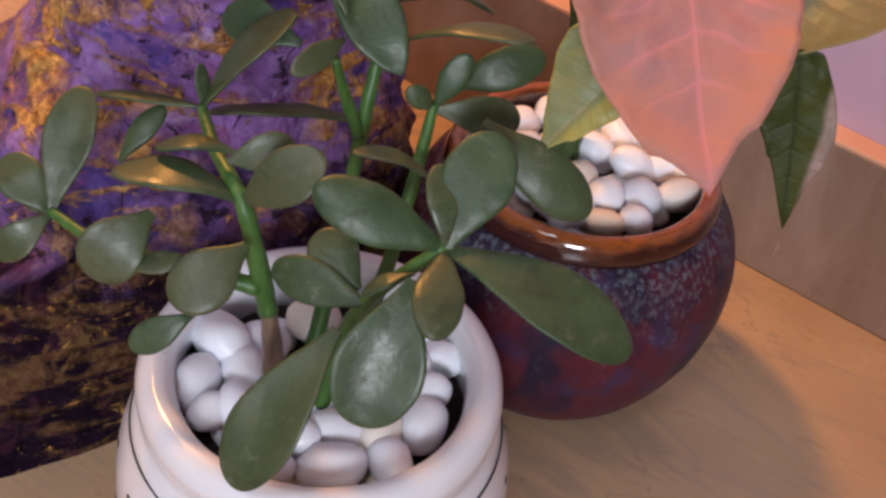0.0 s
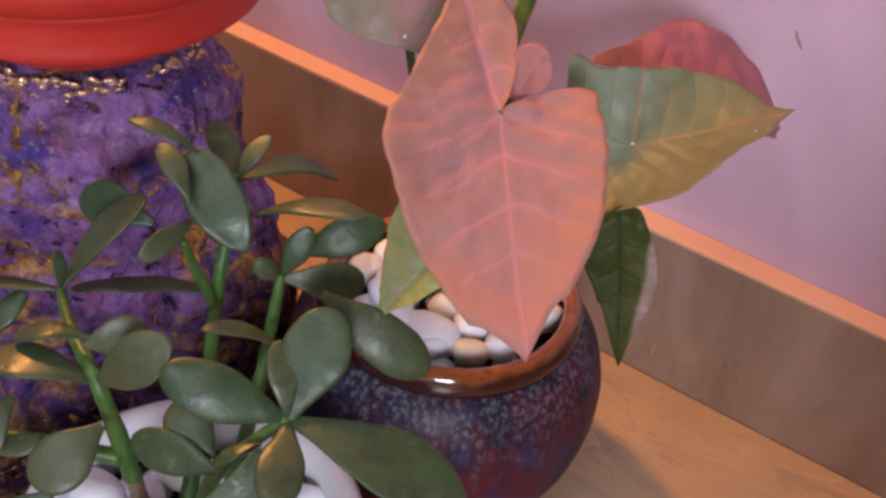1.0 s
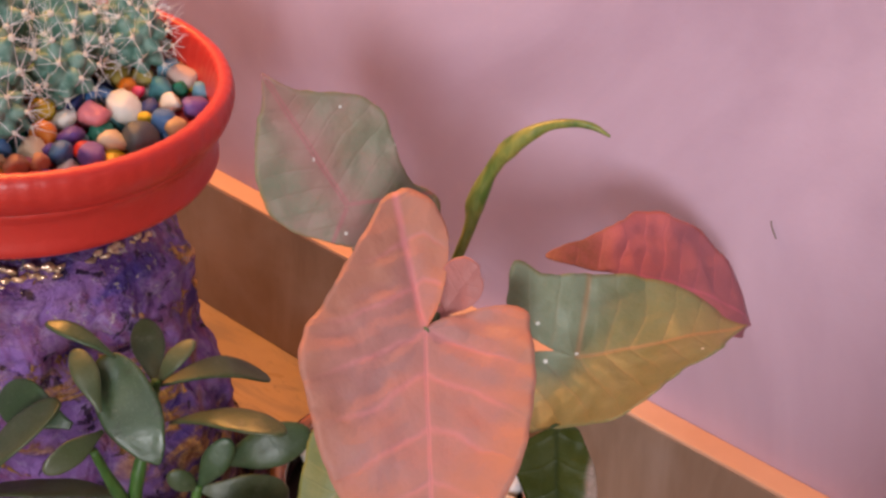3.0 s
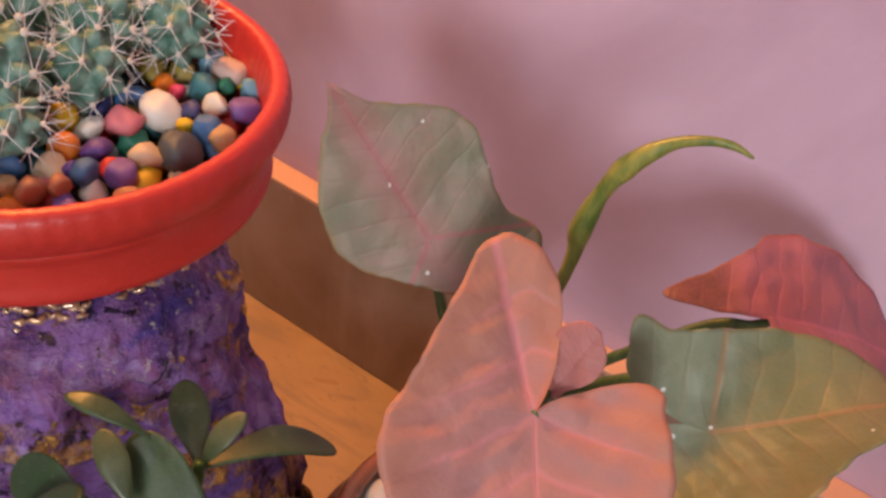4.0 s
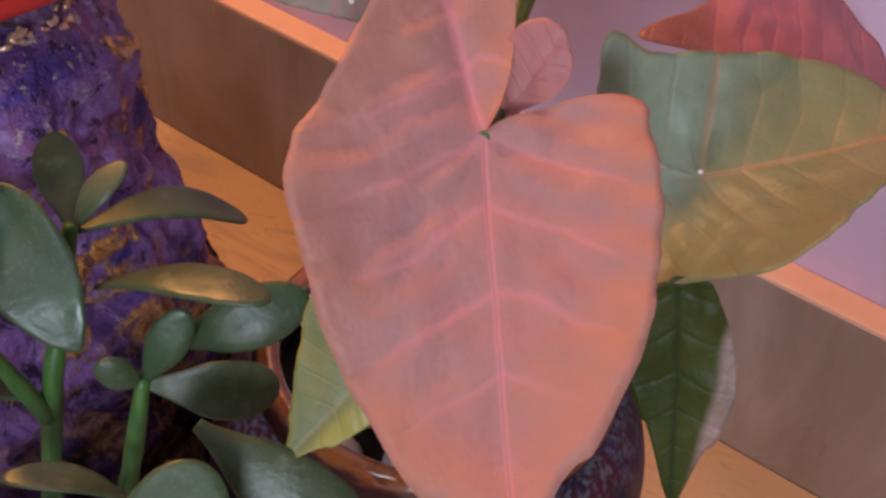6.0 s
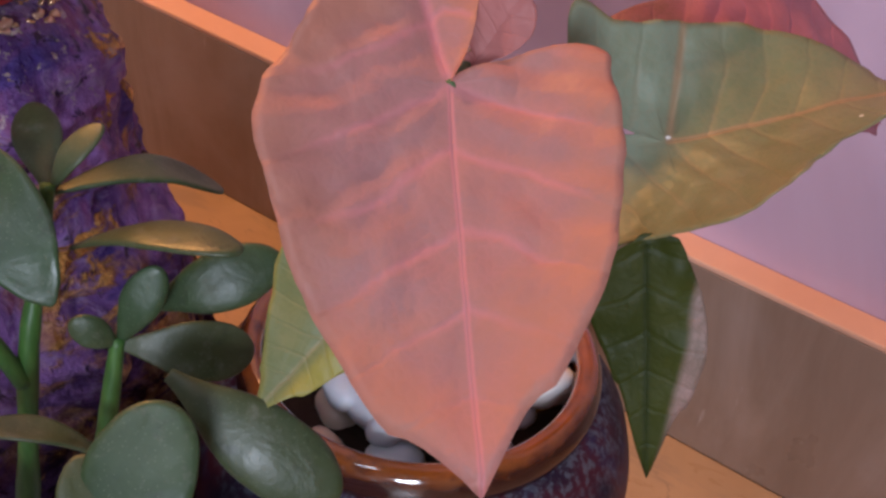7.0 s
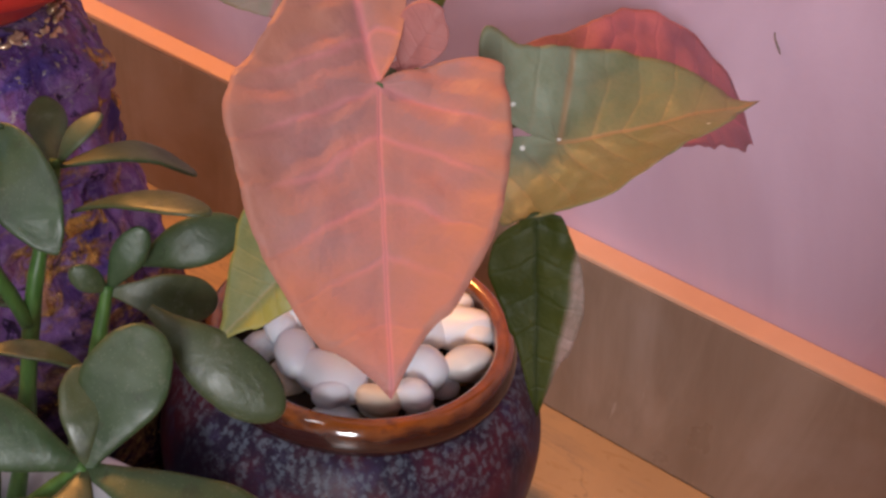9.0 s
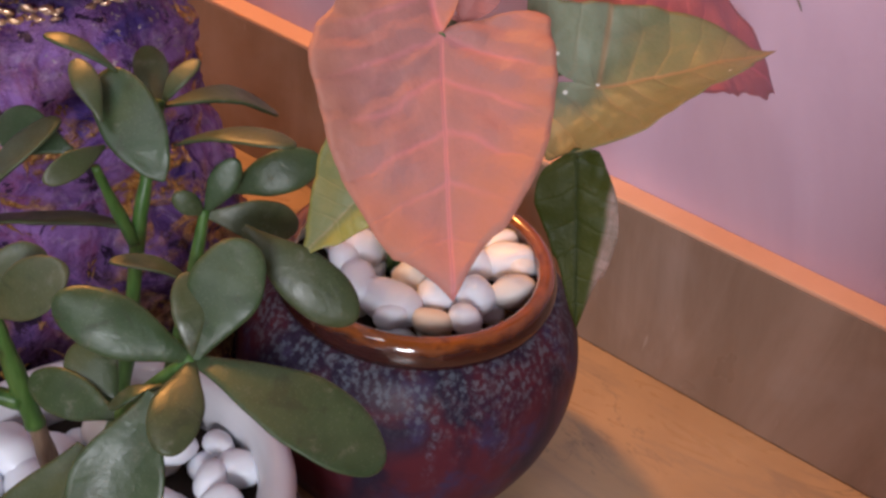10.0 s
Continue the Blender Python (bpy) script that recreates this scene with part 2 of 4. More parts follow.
def dark_glaze():
    g = Graph("dark_speckled_glaze")
    p = g.coords()
    z = g.node("ShaderNodeSeparateXYZ", {0: p}).outputs[2]
    run = g.noise(g.scaled(p, (90, 90, 22)), 1.0, 6, 0.7, 0.5)
    cloud = g.noise(p, 26, 5, 0.6, 0.6)
    speck = g.noise(p, 420, 5, 0.75)
    fleck = g.cells(g.scaled(p, (1, 1, 0.6)), 330).outputs[0]
    colour = g.mix(g.step(cloud, 0.36, 0.64), (0.020, 0.014, 0.030), (0.085, 0.017, 0.026))
    colour = g.mix(g.step(g.noise(p, 48, 5, 0.65), 0.5, 0.72), colour, (0.040, 0.030, 0.075))
    band = g.math("MULTIPLY", g.step(g.math("ADD", z, g.math("MULTIPLY", run, 0.055)), 0.104, 0.138), g.step(g.math("ADD", speck, g.math("MULTIPLY", g.math("SUBTRACT", 0.5, fleck), 0.35)), 0.44, 0.64))
    colour = g.mix(g.math("MULTIPLY", band, 0.55), colour, g.mix(cloud, (0.10, 0.135, 0.19), (0.23, 0.26, 0.27)))
    drip = g.math("MULTIPLY", g.step(run, 0.50, 0.70), g.step(speck, 0.45, 0.66))
    colour = g.mix(g.math("MULTIPLY", drip, 0.45), colour, (0.115, 0.115, 0.165))
    g.bump(g.math("ADD", cloud, g.math("MULTIPLY", speck, 0.25)), 0.12, 0.0012)
    g.bsdf.inputs["Specular IOR Level"].default_value = 0.16
    return g.done(colour, g.math("MULTIPLY_ADD", speck, 0.20, 0.30), ior=1.42)


def amber_glaze():
    g = Graph("amber_rim_glaze")
    p = g.coords()
    z = g.node("ShaderNodeSeparateXYZ", {0: p}).outputs[2]
    n = g.noise(g.scaled(p, (60, 60, 160)), 1.0, 5, 0.6)
    top = g.step(g.math("ADD", z, g.math("MULTIPLY_ADD", n, 0.010, -0.005)), 0.1165, 0.1215)
    colour = g.mix(top, (0.034, 0.009, 0.007), (0.27, 0.075, 0.013))
    colour = g.mix(g.step(n, 0.55, 0.75), colour, (0.09, 0.025, 0.010))
    g.bump(n, 0.06, 0.001)
    return g.done(colour, 0.10, coat=0.6, ior=1.52)


def white_glaze():
    g = Graph("white_pot_glaze")
    p = g.coords()
    n, pits = g.noise(p, 24, 5), g.cells(p, 130).outputs[0]
    colour = g.mix(n, (0.63, 0.64, 0.69), (0.75, 0.75, 0.78))
    spot = g.math("MULTIPLY", g.math("SUBTRACT", 1.0, g.step(pits, 0.05, 0.09)), g.step(g.noise(p, 60, 1), 0.58, 0.62))
    colour = g.mix(g.math("MULTIPLY", spot, 0.75), colour, (0.10, 0.08, 0.07))
    g.bump(n, 0.12, 0.003)
    return g.done(colour, 0.20, coat=0.3)


def plain_skin(name, a, b, rough=0.5, scale=120, bump=0.3, coat=0.0):
    g = Graph(name)
    p = g.coords()
    which = g.node("ShaderNodeObjectInfo").outputs["Random"]
    n = g.noise(p, scale, 5, 0.6)
    g.bump(n, bump, 0.0007)
    return g.done(g.mix(g.math("ADD", g.math("MULTIPLY", n, 0.6), g.math("MULTIPLY", which, 0.4)), a, b), rough, coat=coat)


def pebble_skin():
    g = Graph("white_pebble_skin")
    p = g.coords()
    which = g.node("ShaderNodeObjectInfo").outputs["Random"]
    n = g.noise(p, 90, 5, 0.65, 0.5)
    colour = g.mix(g.step(which, 0.72, 0.96), (0.82, 0.84, 0.91), (0.76, 0.65, 0.53))
    colour = g.mix(g.math("MULTIPLY", g.step(n, 0.55, 0.75), 0.35), colour, (0.64, 0.61, 0.61))
    g.bump(g.noise(p, 350, 3), 0.08, 0.0006)
    return g.done(colour, g.math("MULTIPLY_ADD", n, 0.2, 0.26), coat=0.12, sss=0.12)


def red_paint():
    g = Graph("red_painted_clay")
    p = g.coords()
    n, chip = g.noise(p, 70, 5, 0.6), g.noise(g.scaled(p, (40, 40, 190)), 1.0, 6, 0.7)
    colour = g.mix(n, (0.41, 0.022, 0.018), (0.52, 0.038, 0.028))
    worn = g.math("MULTIPLY", g.step(chip, 0.70, 0.76), 0.6)
    colour = g.mix(worn, colour, (0.75, 0.42, 0.36))
    g.bump(g.math("ADD", n, g.noise(p, 300, 3)), 0.25, 0.0009)
    return g.done(colour, 0.40)


def gilded_plaster():
    g = Graph("purple_and_gold_plaster")
    p = g.coords()
    z = g.node("ShaderNodeSeparateXYZ", {0: p}).outputs[2]
    slant = g.scaled(p, (1, 1, 1), (0.5, 0.35, 0.2))
    a = g.noise(slant, 24, 7, 0.65, 1.2)
    b = g.noise(slant, 75, 6, 0.7, 0.8)
    flow = g.noise(g.scaled(p, (13, 13, 42), (0.55, 0.35, 0)), 1.0, 6, 0.68, 1.6)
    grit = g.noise(p, 260, 5, 0.75, 0.4)
    colour = g.mix(g.step(a, 0.36, 0.60), (0.105, 0.046, 0.205), (0.330, 0.175, 0.49))
    colour = g.mix(g.math("MULTIPLY", g.step(b, 0.52, 0.66), 0.75), colour, (0.42, 0.31, 0.57))
    colour = g.mix(g.math("MULTIPLY", g.step(g.noise(p, 30, 5, 0.6, 1.0), 0.52, 0.66), 0.75), colour, (0.25, 0.065, 0.17))
    colour = g.mix(g.math("MULTIPLY", g.step(g.noise(slant, 17, 5, 0.6, 1.4), 0.54, 0.64), 0.8), colour, (0.060, 0.050, 0.30))
    pits = g.step(g.noise(p, 95, 5, 0.65, 0.6), 0.57, 0.63)
    colour = g.mix(g.math("MULTIPLY", pits, 0.92), colour, (0.020, 0.010, 0.035))
    # near-black plum foot with gold crumbs; shade is put into this colour too
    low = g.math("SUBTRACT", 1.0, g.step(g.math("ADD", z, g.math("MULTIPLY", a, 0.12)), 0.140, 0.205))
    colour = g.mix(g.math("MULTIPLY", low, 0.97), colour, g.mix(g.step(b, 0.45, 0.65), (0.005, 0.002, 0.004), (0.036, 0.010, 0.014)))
    where = g.step(g.noise(g.scaled(p, (9, 9, 12), (0, 0, 0.9)), 1.0, 3, 0.6, 0.8), 0.44, 0.52)
    gold = g.math("MULTIPLY", g.step(flow, 0.45, 0.52), g.math("MULTIPLY", g.step(b, 0.36, 0.50), where))
    clump = g.math("MULTIPLY", g.step(g.noise(p, 34, 5, 0.65, 0.9), 0.590, 0.625), g.step(grit, 0.36, 0.52))
    gold = g.math("MAXIMUM", g.math("MULTIPLY", gold, g.math("MULTIPLY_ADD", g.step(g.math("ADD", z, g.math("MULTIPLY", b, 0.03)), 0.188, 0.218), -0.9, 1.0)), clump)
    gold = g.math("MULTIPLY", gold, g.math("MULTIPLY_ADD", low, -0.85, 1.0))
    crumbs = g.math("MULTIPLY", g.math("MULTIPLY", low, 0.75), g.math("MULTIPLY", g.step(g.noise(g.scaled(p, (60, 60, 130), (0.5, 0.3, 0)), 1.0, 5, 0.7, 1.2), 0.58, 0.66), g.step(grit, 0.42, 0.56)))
    gold = g.math("MAXIMUM", gold, crumbs)
    colour = g.mix(gold, colour, g.mix(g.step(grit, 0.35, 0.65), (0.42, 0.17, 0.035), (0.90, 0.55, 0.16)))
    silver = g.math("MULTIPLY", g.step(g.noise(p, 170, 4, 0.7), 0.60, 0.66), g.step(z, 0.190, 0.222))
    colour = g.mix(silver, colour, (0.72, 0.66, 0.62))
    # less gloss on the foot, to keep its painted-in shade dark
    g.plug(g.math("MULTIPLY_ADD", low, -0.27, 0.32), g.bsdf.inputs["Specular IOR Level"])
    g.bump(g.math("ADD", g.math("MULTIPLY", a, 2.0), g.math("ADD", g.math("MULTIPLY", b, 1.4), g.math("ADD", g.math("MULTIPLY", gold, 0.5), g.math("MULTIPLY", grit, 0.7)))), 0.95, 0.004)
    return g.done(colour, g.math("MULTIPLY_ADD", b, 0.25, g.math("MULTIPLY_ADD", low, 0.35, 0.14)), g.math("MULTIPLY", g.math("MAXIMUM", gold, silver), 0.6))


def cactus_skin():
    g = Graph("cactus_skin")
    p = g.coords()
    n = g.noise(p, 200, 4)
    g.bump(n, 0.3, 0.0006)
    return g.done(g.mix(g.step(n, 0.35, 0.7), (0.060, 0.150, 0.115), (0.165, 0.285, 0.235)), 0.5)


M_WALL = wall_paint()
M_ROOM = plain_paint("pale_room_paint", (0.66, 0.63, 0.66), (0.72, 0.69, 0.72))
M_CEILING = plain_paint("ceiling_white", (0.74, 0.72, 0.70), (0.78, 0.76, 0.74))
M_SKIRT = skirting_stone()
# the skirting's top edge: warm lamplight from above is put into this orange
M_LIT_EDGE = plain_skin("lit_stone_edge", (0.60, 0.34, 0.23), (0.76, 0.46, 0.33), 0.40, 60)
M_FLOOR = floor_stone()
M_GROUT = plain_paint("floor_grout", (0.24, 0.17, 0.125), (0.30, 0.215, 0.16), 0.9)
PINK_A, PINK_B, PINK_V = (0.375, 0.178, 0.165), (0.450, 0.198, 0.172), (0.60, 0.220, 0.235)
M_LEAF_PINK = syngonium_leaf("salmon_leaf", PINK_A, PINK_B, PINK_V, (0.40, 0.165, 0.10), 5.3, 1.2, lobe=(-2.95,), rib=0.45, rough=0.50, shine=0.28, ruffle=1.8, mid=0.6, warm=(0.440, 0.190, 0.125), dusk=(0.320, 0.172, 0.165))
M_LEAF_FOLD = syngonium_leaf("salmon_leaf_fold", (0.37, 0.140, 0.130), (0.43, 0.160, 0.145), (0.42, 0.155, 0.145), (0.36, 0.14, 0.11), 5.0, 1.2, rib=0.1, shine=0.3, ruffle=1.6, mid=0.2)
M_LEAF_GREY = syngonium_leaf("grey_green_leaf", (0.195, 0.220, 0.150), (0.335, 0.232, 0.190), (0.42, 0.155, 0.165), (0.32, 0.235, 0.085), 7.0, 0.94, 0.9, lobe=(2.2, -2.0), rib=0.06, mid=1.4, ruffle=2.2, halo=0.42, shine=0.30, rough=0.52)
M_LEAF_LIME = syngonium_leaf("olive_leaf", (0.162, 0.178, 0.088), (0.208, 0.202, 0.112), (0.34, 0.21, 0.115), (0.25, 0.18, 0.06), 6.0, 0.96, 0.9, ((0.230, 0.270, 0.190), -0.12, 0.24, 1.0, -1.25), lobe=(1.2,), rib=0.16, ruffle=1.4, shine=0.3)
M_LEAF_RED = syngonium_leaf("crimson_leaf", (0.37, 0.112, 0.130), (0.45, 0.140, 0.155), (0.56, 0.150, 0.205), (0.25, 0.095, 0.06), 7.0, 0.94, rib=0.22, split=((0.20, 0.075, 0.045), 0.06, 0.34, 0.0, -1.0), ruffle=0.9)
M_LEAF_DARK = syngonium_leaf("dark_leaf", (0.028, 0.038, 0.004), (0.050, 0.058, 0.009), (0.022, 0.032, 0.008), (0.06, 0.06, 0.03), 6.0, 1.5, rough=0.48, split=((0.32, 0.215, 0.185), 0.19, 0.24, 1.0, 0.17), rib=0.05, glow=0.03, shine=0.18)
M_LEAF_YOUNG = syngonium_leaf("yellow_green_leaf", (0.15, 0.175, 0.062), (0.205, 0.21, 0.085), (0.29, 0.25, 0.12), (0.30, 0.26, 0.06), 6.0, 0.93, split=((0.30, 0.265, 0.045), 0.02, 0.10, 1.0, 0.0), rib=0.25)
M_PETIOLE = stem_skin("petiole_green", (0.045, 0.085, 0.030), (0.10, 0.15, 0.05))
M_ROLLED = rolled_skin()
M_JADE = jade_green()
M_JADE_STEM = stem_skin("jade_stem_green", (0.032, 0.092, 0.016), (0.070, 0.155, 0.034))
M_JADE_BARK = stem_skin("jade_bark", (0.13, 0.085, 0.055), (0.25, 0.18, 0.12))
M_DARK_GLAZE, M_AMBER = dark_glaze(), amber_glaze()
M_WHITE_GLAZE = white_glaze()
M_INK = plain_skin("black_brush_paint", (0.012, 0.012, 0.014), (0.03, 0.028, 0.03), 0.3)
M_PEBBLE = pebble_skin()
M_RED = red_paint()
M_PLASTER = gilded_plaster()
M_CACTUS = cactus_skin()
M_SPINE = plain_skin("cactus_spine", (0.66, 0.62, 0.60), (0.80, 0.78, 0.77), 0.5)
M_WOOL = plain_skin("areole_wool", (0.50, 0.47, 0.40), (0.66, 0.62, 0.55), 0.9)
M_SOIL = plain_skin("dark_potting_soil", (0.018, 0.011, 0.008), (0.055, 0.034, 0.024), 0.95, 260, 1.0)
M_MARK = plain_skin("grey_wall_mark", (0.16, 0.13, 0.105), (0.24, 0.195, 0.15), 0.8)
GRAVEL = {
    "blue": (0.045, 0.13, 0.29), "cream": (0.60, 0.46, 0.31), "clay": (0.40, 0.16, 0.085), "violet": (0.17, 0.09, 0.31), "orange": (0.60, 0.16, 0.012),
    "purple": (0.10, 0.045, 0.24), "yellow": (0.62, 0.40, 0.012), "white": (0.68, 0.65, 0.59), "pink": (0.66, 0.19, 0.22), "slate": (0.06, 0.075, 0.085),
    "tan": (0.42, 0.25, 0.12), "navy": (0.022, 0.035, 0.14), "hotpink": (0.76, 0.07, 0.18), "teal": (0.055, 0.21, 0.235), "green": (0.01, 0.18, 0.11),
    "sky": (0.12, 0.28, 0.38), "blush": (0.60, 0.42, 0.36), "olive": (0.32, 0.23, 0.045), "red": (0.52, 0.03, 0.025),
}
M_GRAVEL = {k: plain_skin(k + "_gravel", tuple(v * 0.78 for v in c), tuple(min(1, v * 1.05) for v in c), 0.36, 220, 0.3, 0.1) for k, c in GRAVEL.items()}

# ---- building helpers ----


def link(name, bm, material, parent=None, label="", smooth=True):
    me = bpy.data.meshes.new(name)
    bmesh.ops.recalc_face_normals(bm, faces=bm.faces)
    for f in bm.faces:
        f.smooth = smooth
    bm.to_mesh(me)
    bm.free()
    me.materials.append(material)
    ob = new(name, me)
    ob.parent = parent
    if label:
        tagged(ob, label)
    return ob


def part(name, bm, material, parent, label="", smooth=True):
    return link(name, bm, material, parent, label, smooth)


def empty(name, place, label, category, group=""):
    ob = new(name)
    ob.empty_display_size = 0.02
    ob.location = place
    ob.matrix_world = Matrix.Translation(place)
    return tagged(ob, label, category, group)


def box_bm(lo, hi, bevel=0.0):
    bm = bmesh.new()
    bmesh.ops.create_cube(bm, size=1)
    for v in bm.verts:
        v.co = [lo[i] + (v.co[i] + 0.5) * (hi[i] - lo[i]) for i in range(3)]
    if bevel:
        bmesh.ops.bevel(bm, geom=bm.edges[:], offset=bevel, segments=2, affect="EDGES", profile=0.6)
    return bm


def catmull(points, per, closed=False):
    """A smooth line through the points."""
    pts = [Vector(p) for p in points]
    out, n = [], len(pts)
    for i in range(n if closed else n - 1):
        a, b, c, d = (pts[(i + k) % n] if closed else pts[min(max(i + k, 0), n - 1)] for k in (-1, 0, 1, 2))
        for s in range(per):
            t = s / per
            out.append(0.5 * ((2 * b) + (c - a) * t + (2 * a - 5 * b + 4 * c - d) * t * t + (3 * b - a - 3 * c + d) * t**3))
    if not closed:
        out.append(pts[-1])
    return out


def lathe_bm(profile, around=96, per=5, wobble=0.0, seed=0.0):
    """A turned body: profile of (radius, height), smooth, slightly out of true by wobble."""
    line = catmull([(r, 0, z) for r, z in profile], per)
    bm, rings = bmesh.new(), []
    for p in line:
        ring = []
        for i in range(around):
            a = 2 * math.pi * i / around
            r = max(p.x, 0.0002)
            r += wobble * (noise.noise((math.cos(a) * 1.3 + seed, math.sin(a) * 1.3, p.z * 25)) + 0.5 * noise.noise((math.cos(a) * 4, math.sin(a) * 4 + seed, p.z * 90)))
            ring.append(bm.verts.new((r * math.cos(a), r * math.sin(a), p.z)))
        rings.append(ring)
    for a, b in zip(rings, rings[1:]):
        for i in range(around):
            bm.faces.new((a[i], a[(i + 1) % around], b[(i + 1) % around], b[i]))
    return bm


def tube_bm(points, radii, around=10, per=6, knobby=0.0):
    """A round stem along a smooth line, its radius running through radii, closed at both ends."""
    line = catmull(points, per)
    widths = [p.x for p in catmull([(r, 0, 0) for r in radii], per)]
    bm, rings = bmesh.new(), []
    side = Vector((1, 0.3, 0.2))
    for i, p in enumerate(line):
        ahead = (line[min(i + 1, len(line) - 1)] - line[max(i - 1, 0)]).normalized()
        side = (side - ahead * side.dot(ahead)).normalized()
        other = ahead.cross(side)
        r = max(widths[i], 0.0003) * (1 + knobby * noise.noise(p * 160))
        rings.append([bm.verts.new(p + side * (r * math.cos(2 * math.pi * k / around)) + other * (r * math.sin(2 * math.pi * k / around))) for k in range(around)])
    for a, b in zip(rings, rings[1:]):
        for k in range(around):
            bm.faces.new((a[k], a[(k + 1) % around], b[(k + 1) % around], b[k]))
    bm.faces.new(rings[0][::-1])
    bm.faces.new(rings[-1])
    return bm


def local(place, points):
    return [Vector(p) - Vector(place) for p in points]


# ---- the room ----
BASE = 0.10  # height of the skirting
tagged(link("wall_north", box_bm((-1.8, 0.016, -0.05), (1.8, 0.12, 2.5)), M_WALL, smooth=False), "matt mauve-pink painted wall with faint scuffs", "wall", kind="structure")
tagged(link("wall_south", box_bm((-1.8, -2.6, -0.05), (1.8, -2.5, 2.5)), M_ROOM, smooth=False), "pale pink painted room wall", "wall", kind="structure")
tagged(link("wall_west", box_bm((-1.9, -2.6, -0.05), (-1.8, 0.12, 2.5)), M_ROOM, smooth=False), "pale pink painted room wall", "wall", kind="structure")
tagged(link("wall_east", box_bm((1.8, -2.6, -0.05), (1.9, 0.12, 2.5)), M_ROOM, smooth=False), "pale pink painted room wall", "wall", kind="structure")
# added out of view: a pier that blocks window light from the right
tagged(link("shade_pier", box_bm((0.735, -1.05, -0.05), (1.8, -0.95, 2.5)), M_ROOM, smooth=False), "unseen pale pink pier added to shade the right of the wall", "wall", kind="structure")
# added low block, unseen, sized so its shadow darkens wall and skirting at right
tagged(link("shade_block_low", box_bm((0.325, -0.46, -0.05), (1.8, -0.36, 0.34)), M_ROOM, smooth=False), "unseen low pale pink block added to shade the lower right of the wall", "wall", kind="structure")
tagged(link("ceiling", box_bm((-1.8, -2.5, 2.5), (1.8, 0.12, 2.6)), M_CEILING, smooth=False), "plain white ceiling", "ceiling", kind="structure")
baseboard = tagged(link("baseboard", box_bm((-1.8, 0.0, 0.0), (1.8, 0.0158, BASE - 0.003), 0.0006), M_SKIRT, smooth=False), "brown streaked stone skirting with a cut top edge coloured as lamplit", "skirting", kind="structure")
# top strip of the skirting, coloured orange as the lamp lights it
part("top_edge", box_bm((-1.8, 0.0, BASE - 0.003), (1.8, 0.0158, BASE), 0.0010), M_LIT_EDGE, baseboard, "cut stone edge with warm lamplight put into its orange-tan colour", False)
mark = tube_bm([(0.0335, 0.0155, 0.2325), (0.0345, 0.0152, 0.2300), (0.0368, 0.0152, 0.2268), (0.0382, 0.0155, 0.2245)], [0.0001, 0.00028, 0.00045, 0.00012])
tagged(link("wall_mark", mark, M_MARK), "small dark smudge stuck on the mauve wall", "mark")

# ---- the pots ----
DARK, WHITE, RED = Vector((-0.050, -0.137, 0)), Vector((-0.049, -0.315, 0)), Vector((-0.206, -0.214, 0))

dark_pot = empty("dark_glazed_pot", DARK, "round dark purple-brown glazed ceramic pot with blue-grey speckles", "plant pot")
part("body", lathe_bm([(0.0, 0.003), (0.040, 0.003), (0.049, 0.000), (0.0565, 0.004), (0.0680, 0.020), (0.0775, 0.044), (0.0805, 0.068), (0.0770, 0.090), (0.0695, 0.1035), (0.0640, 0.1085), (0.0600, 0.1080), (0.0570, 0.100), (0.0610, 0.070), (0.0500, 0.012), (0.0, 0.010)], 112, 6, 0.0006, 3.0), M_DARK_GLAZE, dark_pot)
part("rim", lathe_bm([(0.0600, 0.1060), (0.0632, 0.1080), (0.0644, 0.1125), (0.0630, 0.1180), (0.0600, 0.1212), (0.0565, 0.1212), (0.0545, 0.1180), (0.0550, 0.1100), (0.0580, 0.1060)], 112, 5, 0.0003, 7.0), M_AMBER, dark_pot, "glossy amber-brown glazed rim")

white_pot = empty("white_glazed_pot", WHITE, "white glazed ceramic pot with hand-painted black lines and dots", "plant pot")
WHITE_BODY = [(0.0, 0.003), (0.045, 0.003), (0.054, 0.000), (0.058, 0.004), (0.0700, 0.025), (0.0755, 0.052), (0.0745, 0.076), (0.0690, 0.094), (0.0655, 0.101), (0.0665, 0.108), (0.0668, 0.114), (0.0640, 0.1195), (0.0590, 0.1210), (0.0545, 0.1180), (0.0530, 0.108), (0.0580, 0.070), (0.0480, 0.012), (0.0, 0.010)]
part("body", lathe_bm(WHITE_BODY, 112, 6, 0.0008, 11.0), M_WHITE_GLAZE, white_pot)


def band_bm(radius, z, thick, wave=0.0, count=0):
    pts = []
    for i in range(48):
        a = 2 * math.pi * i / 48
        w = wave * math.sin(count * a)
        pts.append(((radius - w * 0.25) * math.cos(a), (radius - w * 0.25) * math.sin(a), z + w))
    line = catmull(pts, 2, True)
    bm, rings = bmesh.new(), []
    for i, p in enumerate(line):
        out = Vector((p.x, p.y, 0)).normalized()
        t = thick * (1 + 0.35 * noise.noise(p * 120))
        rings.append([bm.verts.new(p + out * (t * 0.5 * math.cos(2 * math.pi * k / 6)) + Vector((0, 0, t * math.sin(2 * math.pi * k / 6)))) for k in range(6)])
    for a, b in zip(rings, rings[1:] + rings[:1]):
        for k in range(6):
            bm.faces.new((a[k], a[(k + 1) % 6], b[(k + 1) % 6], b[k]))
    return bm


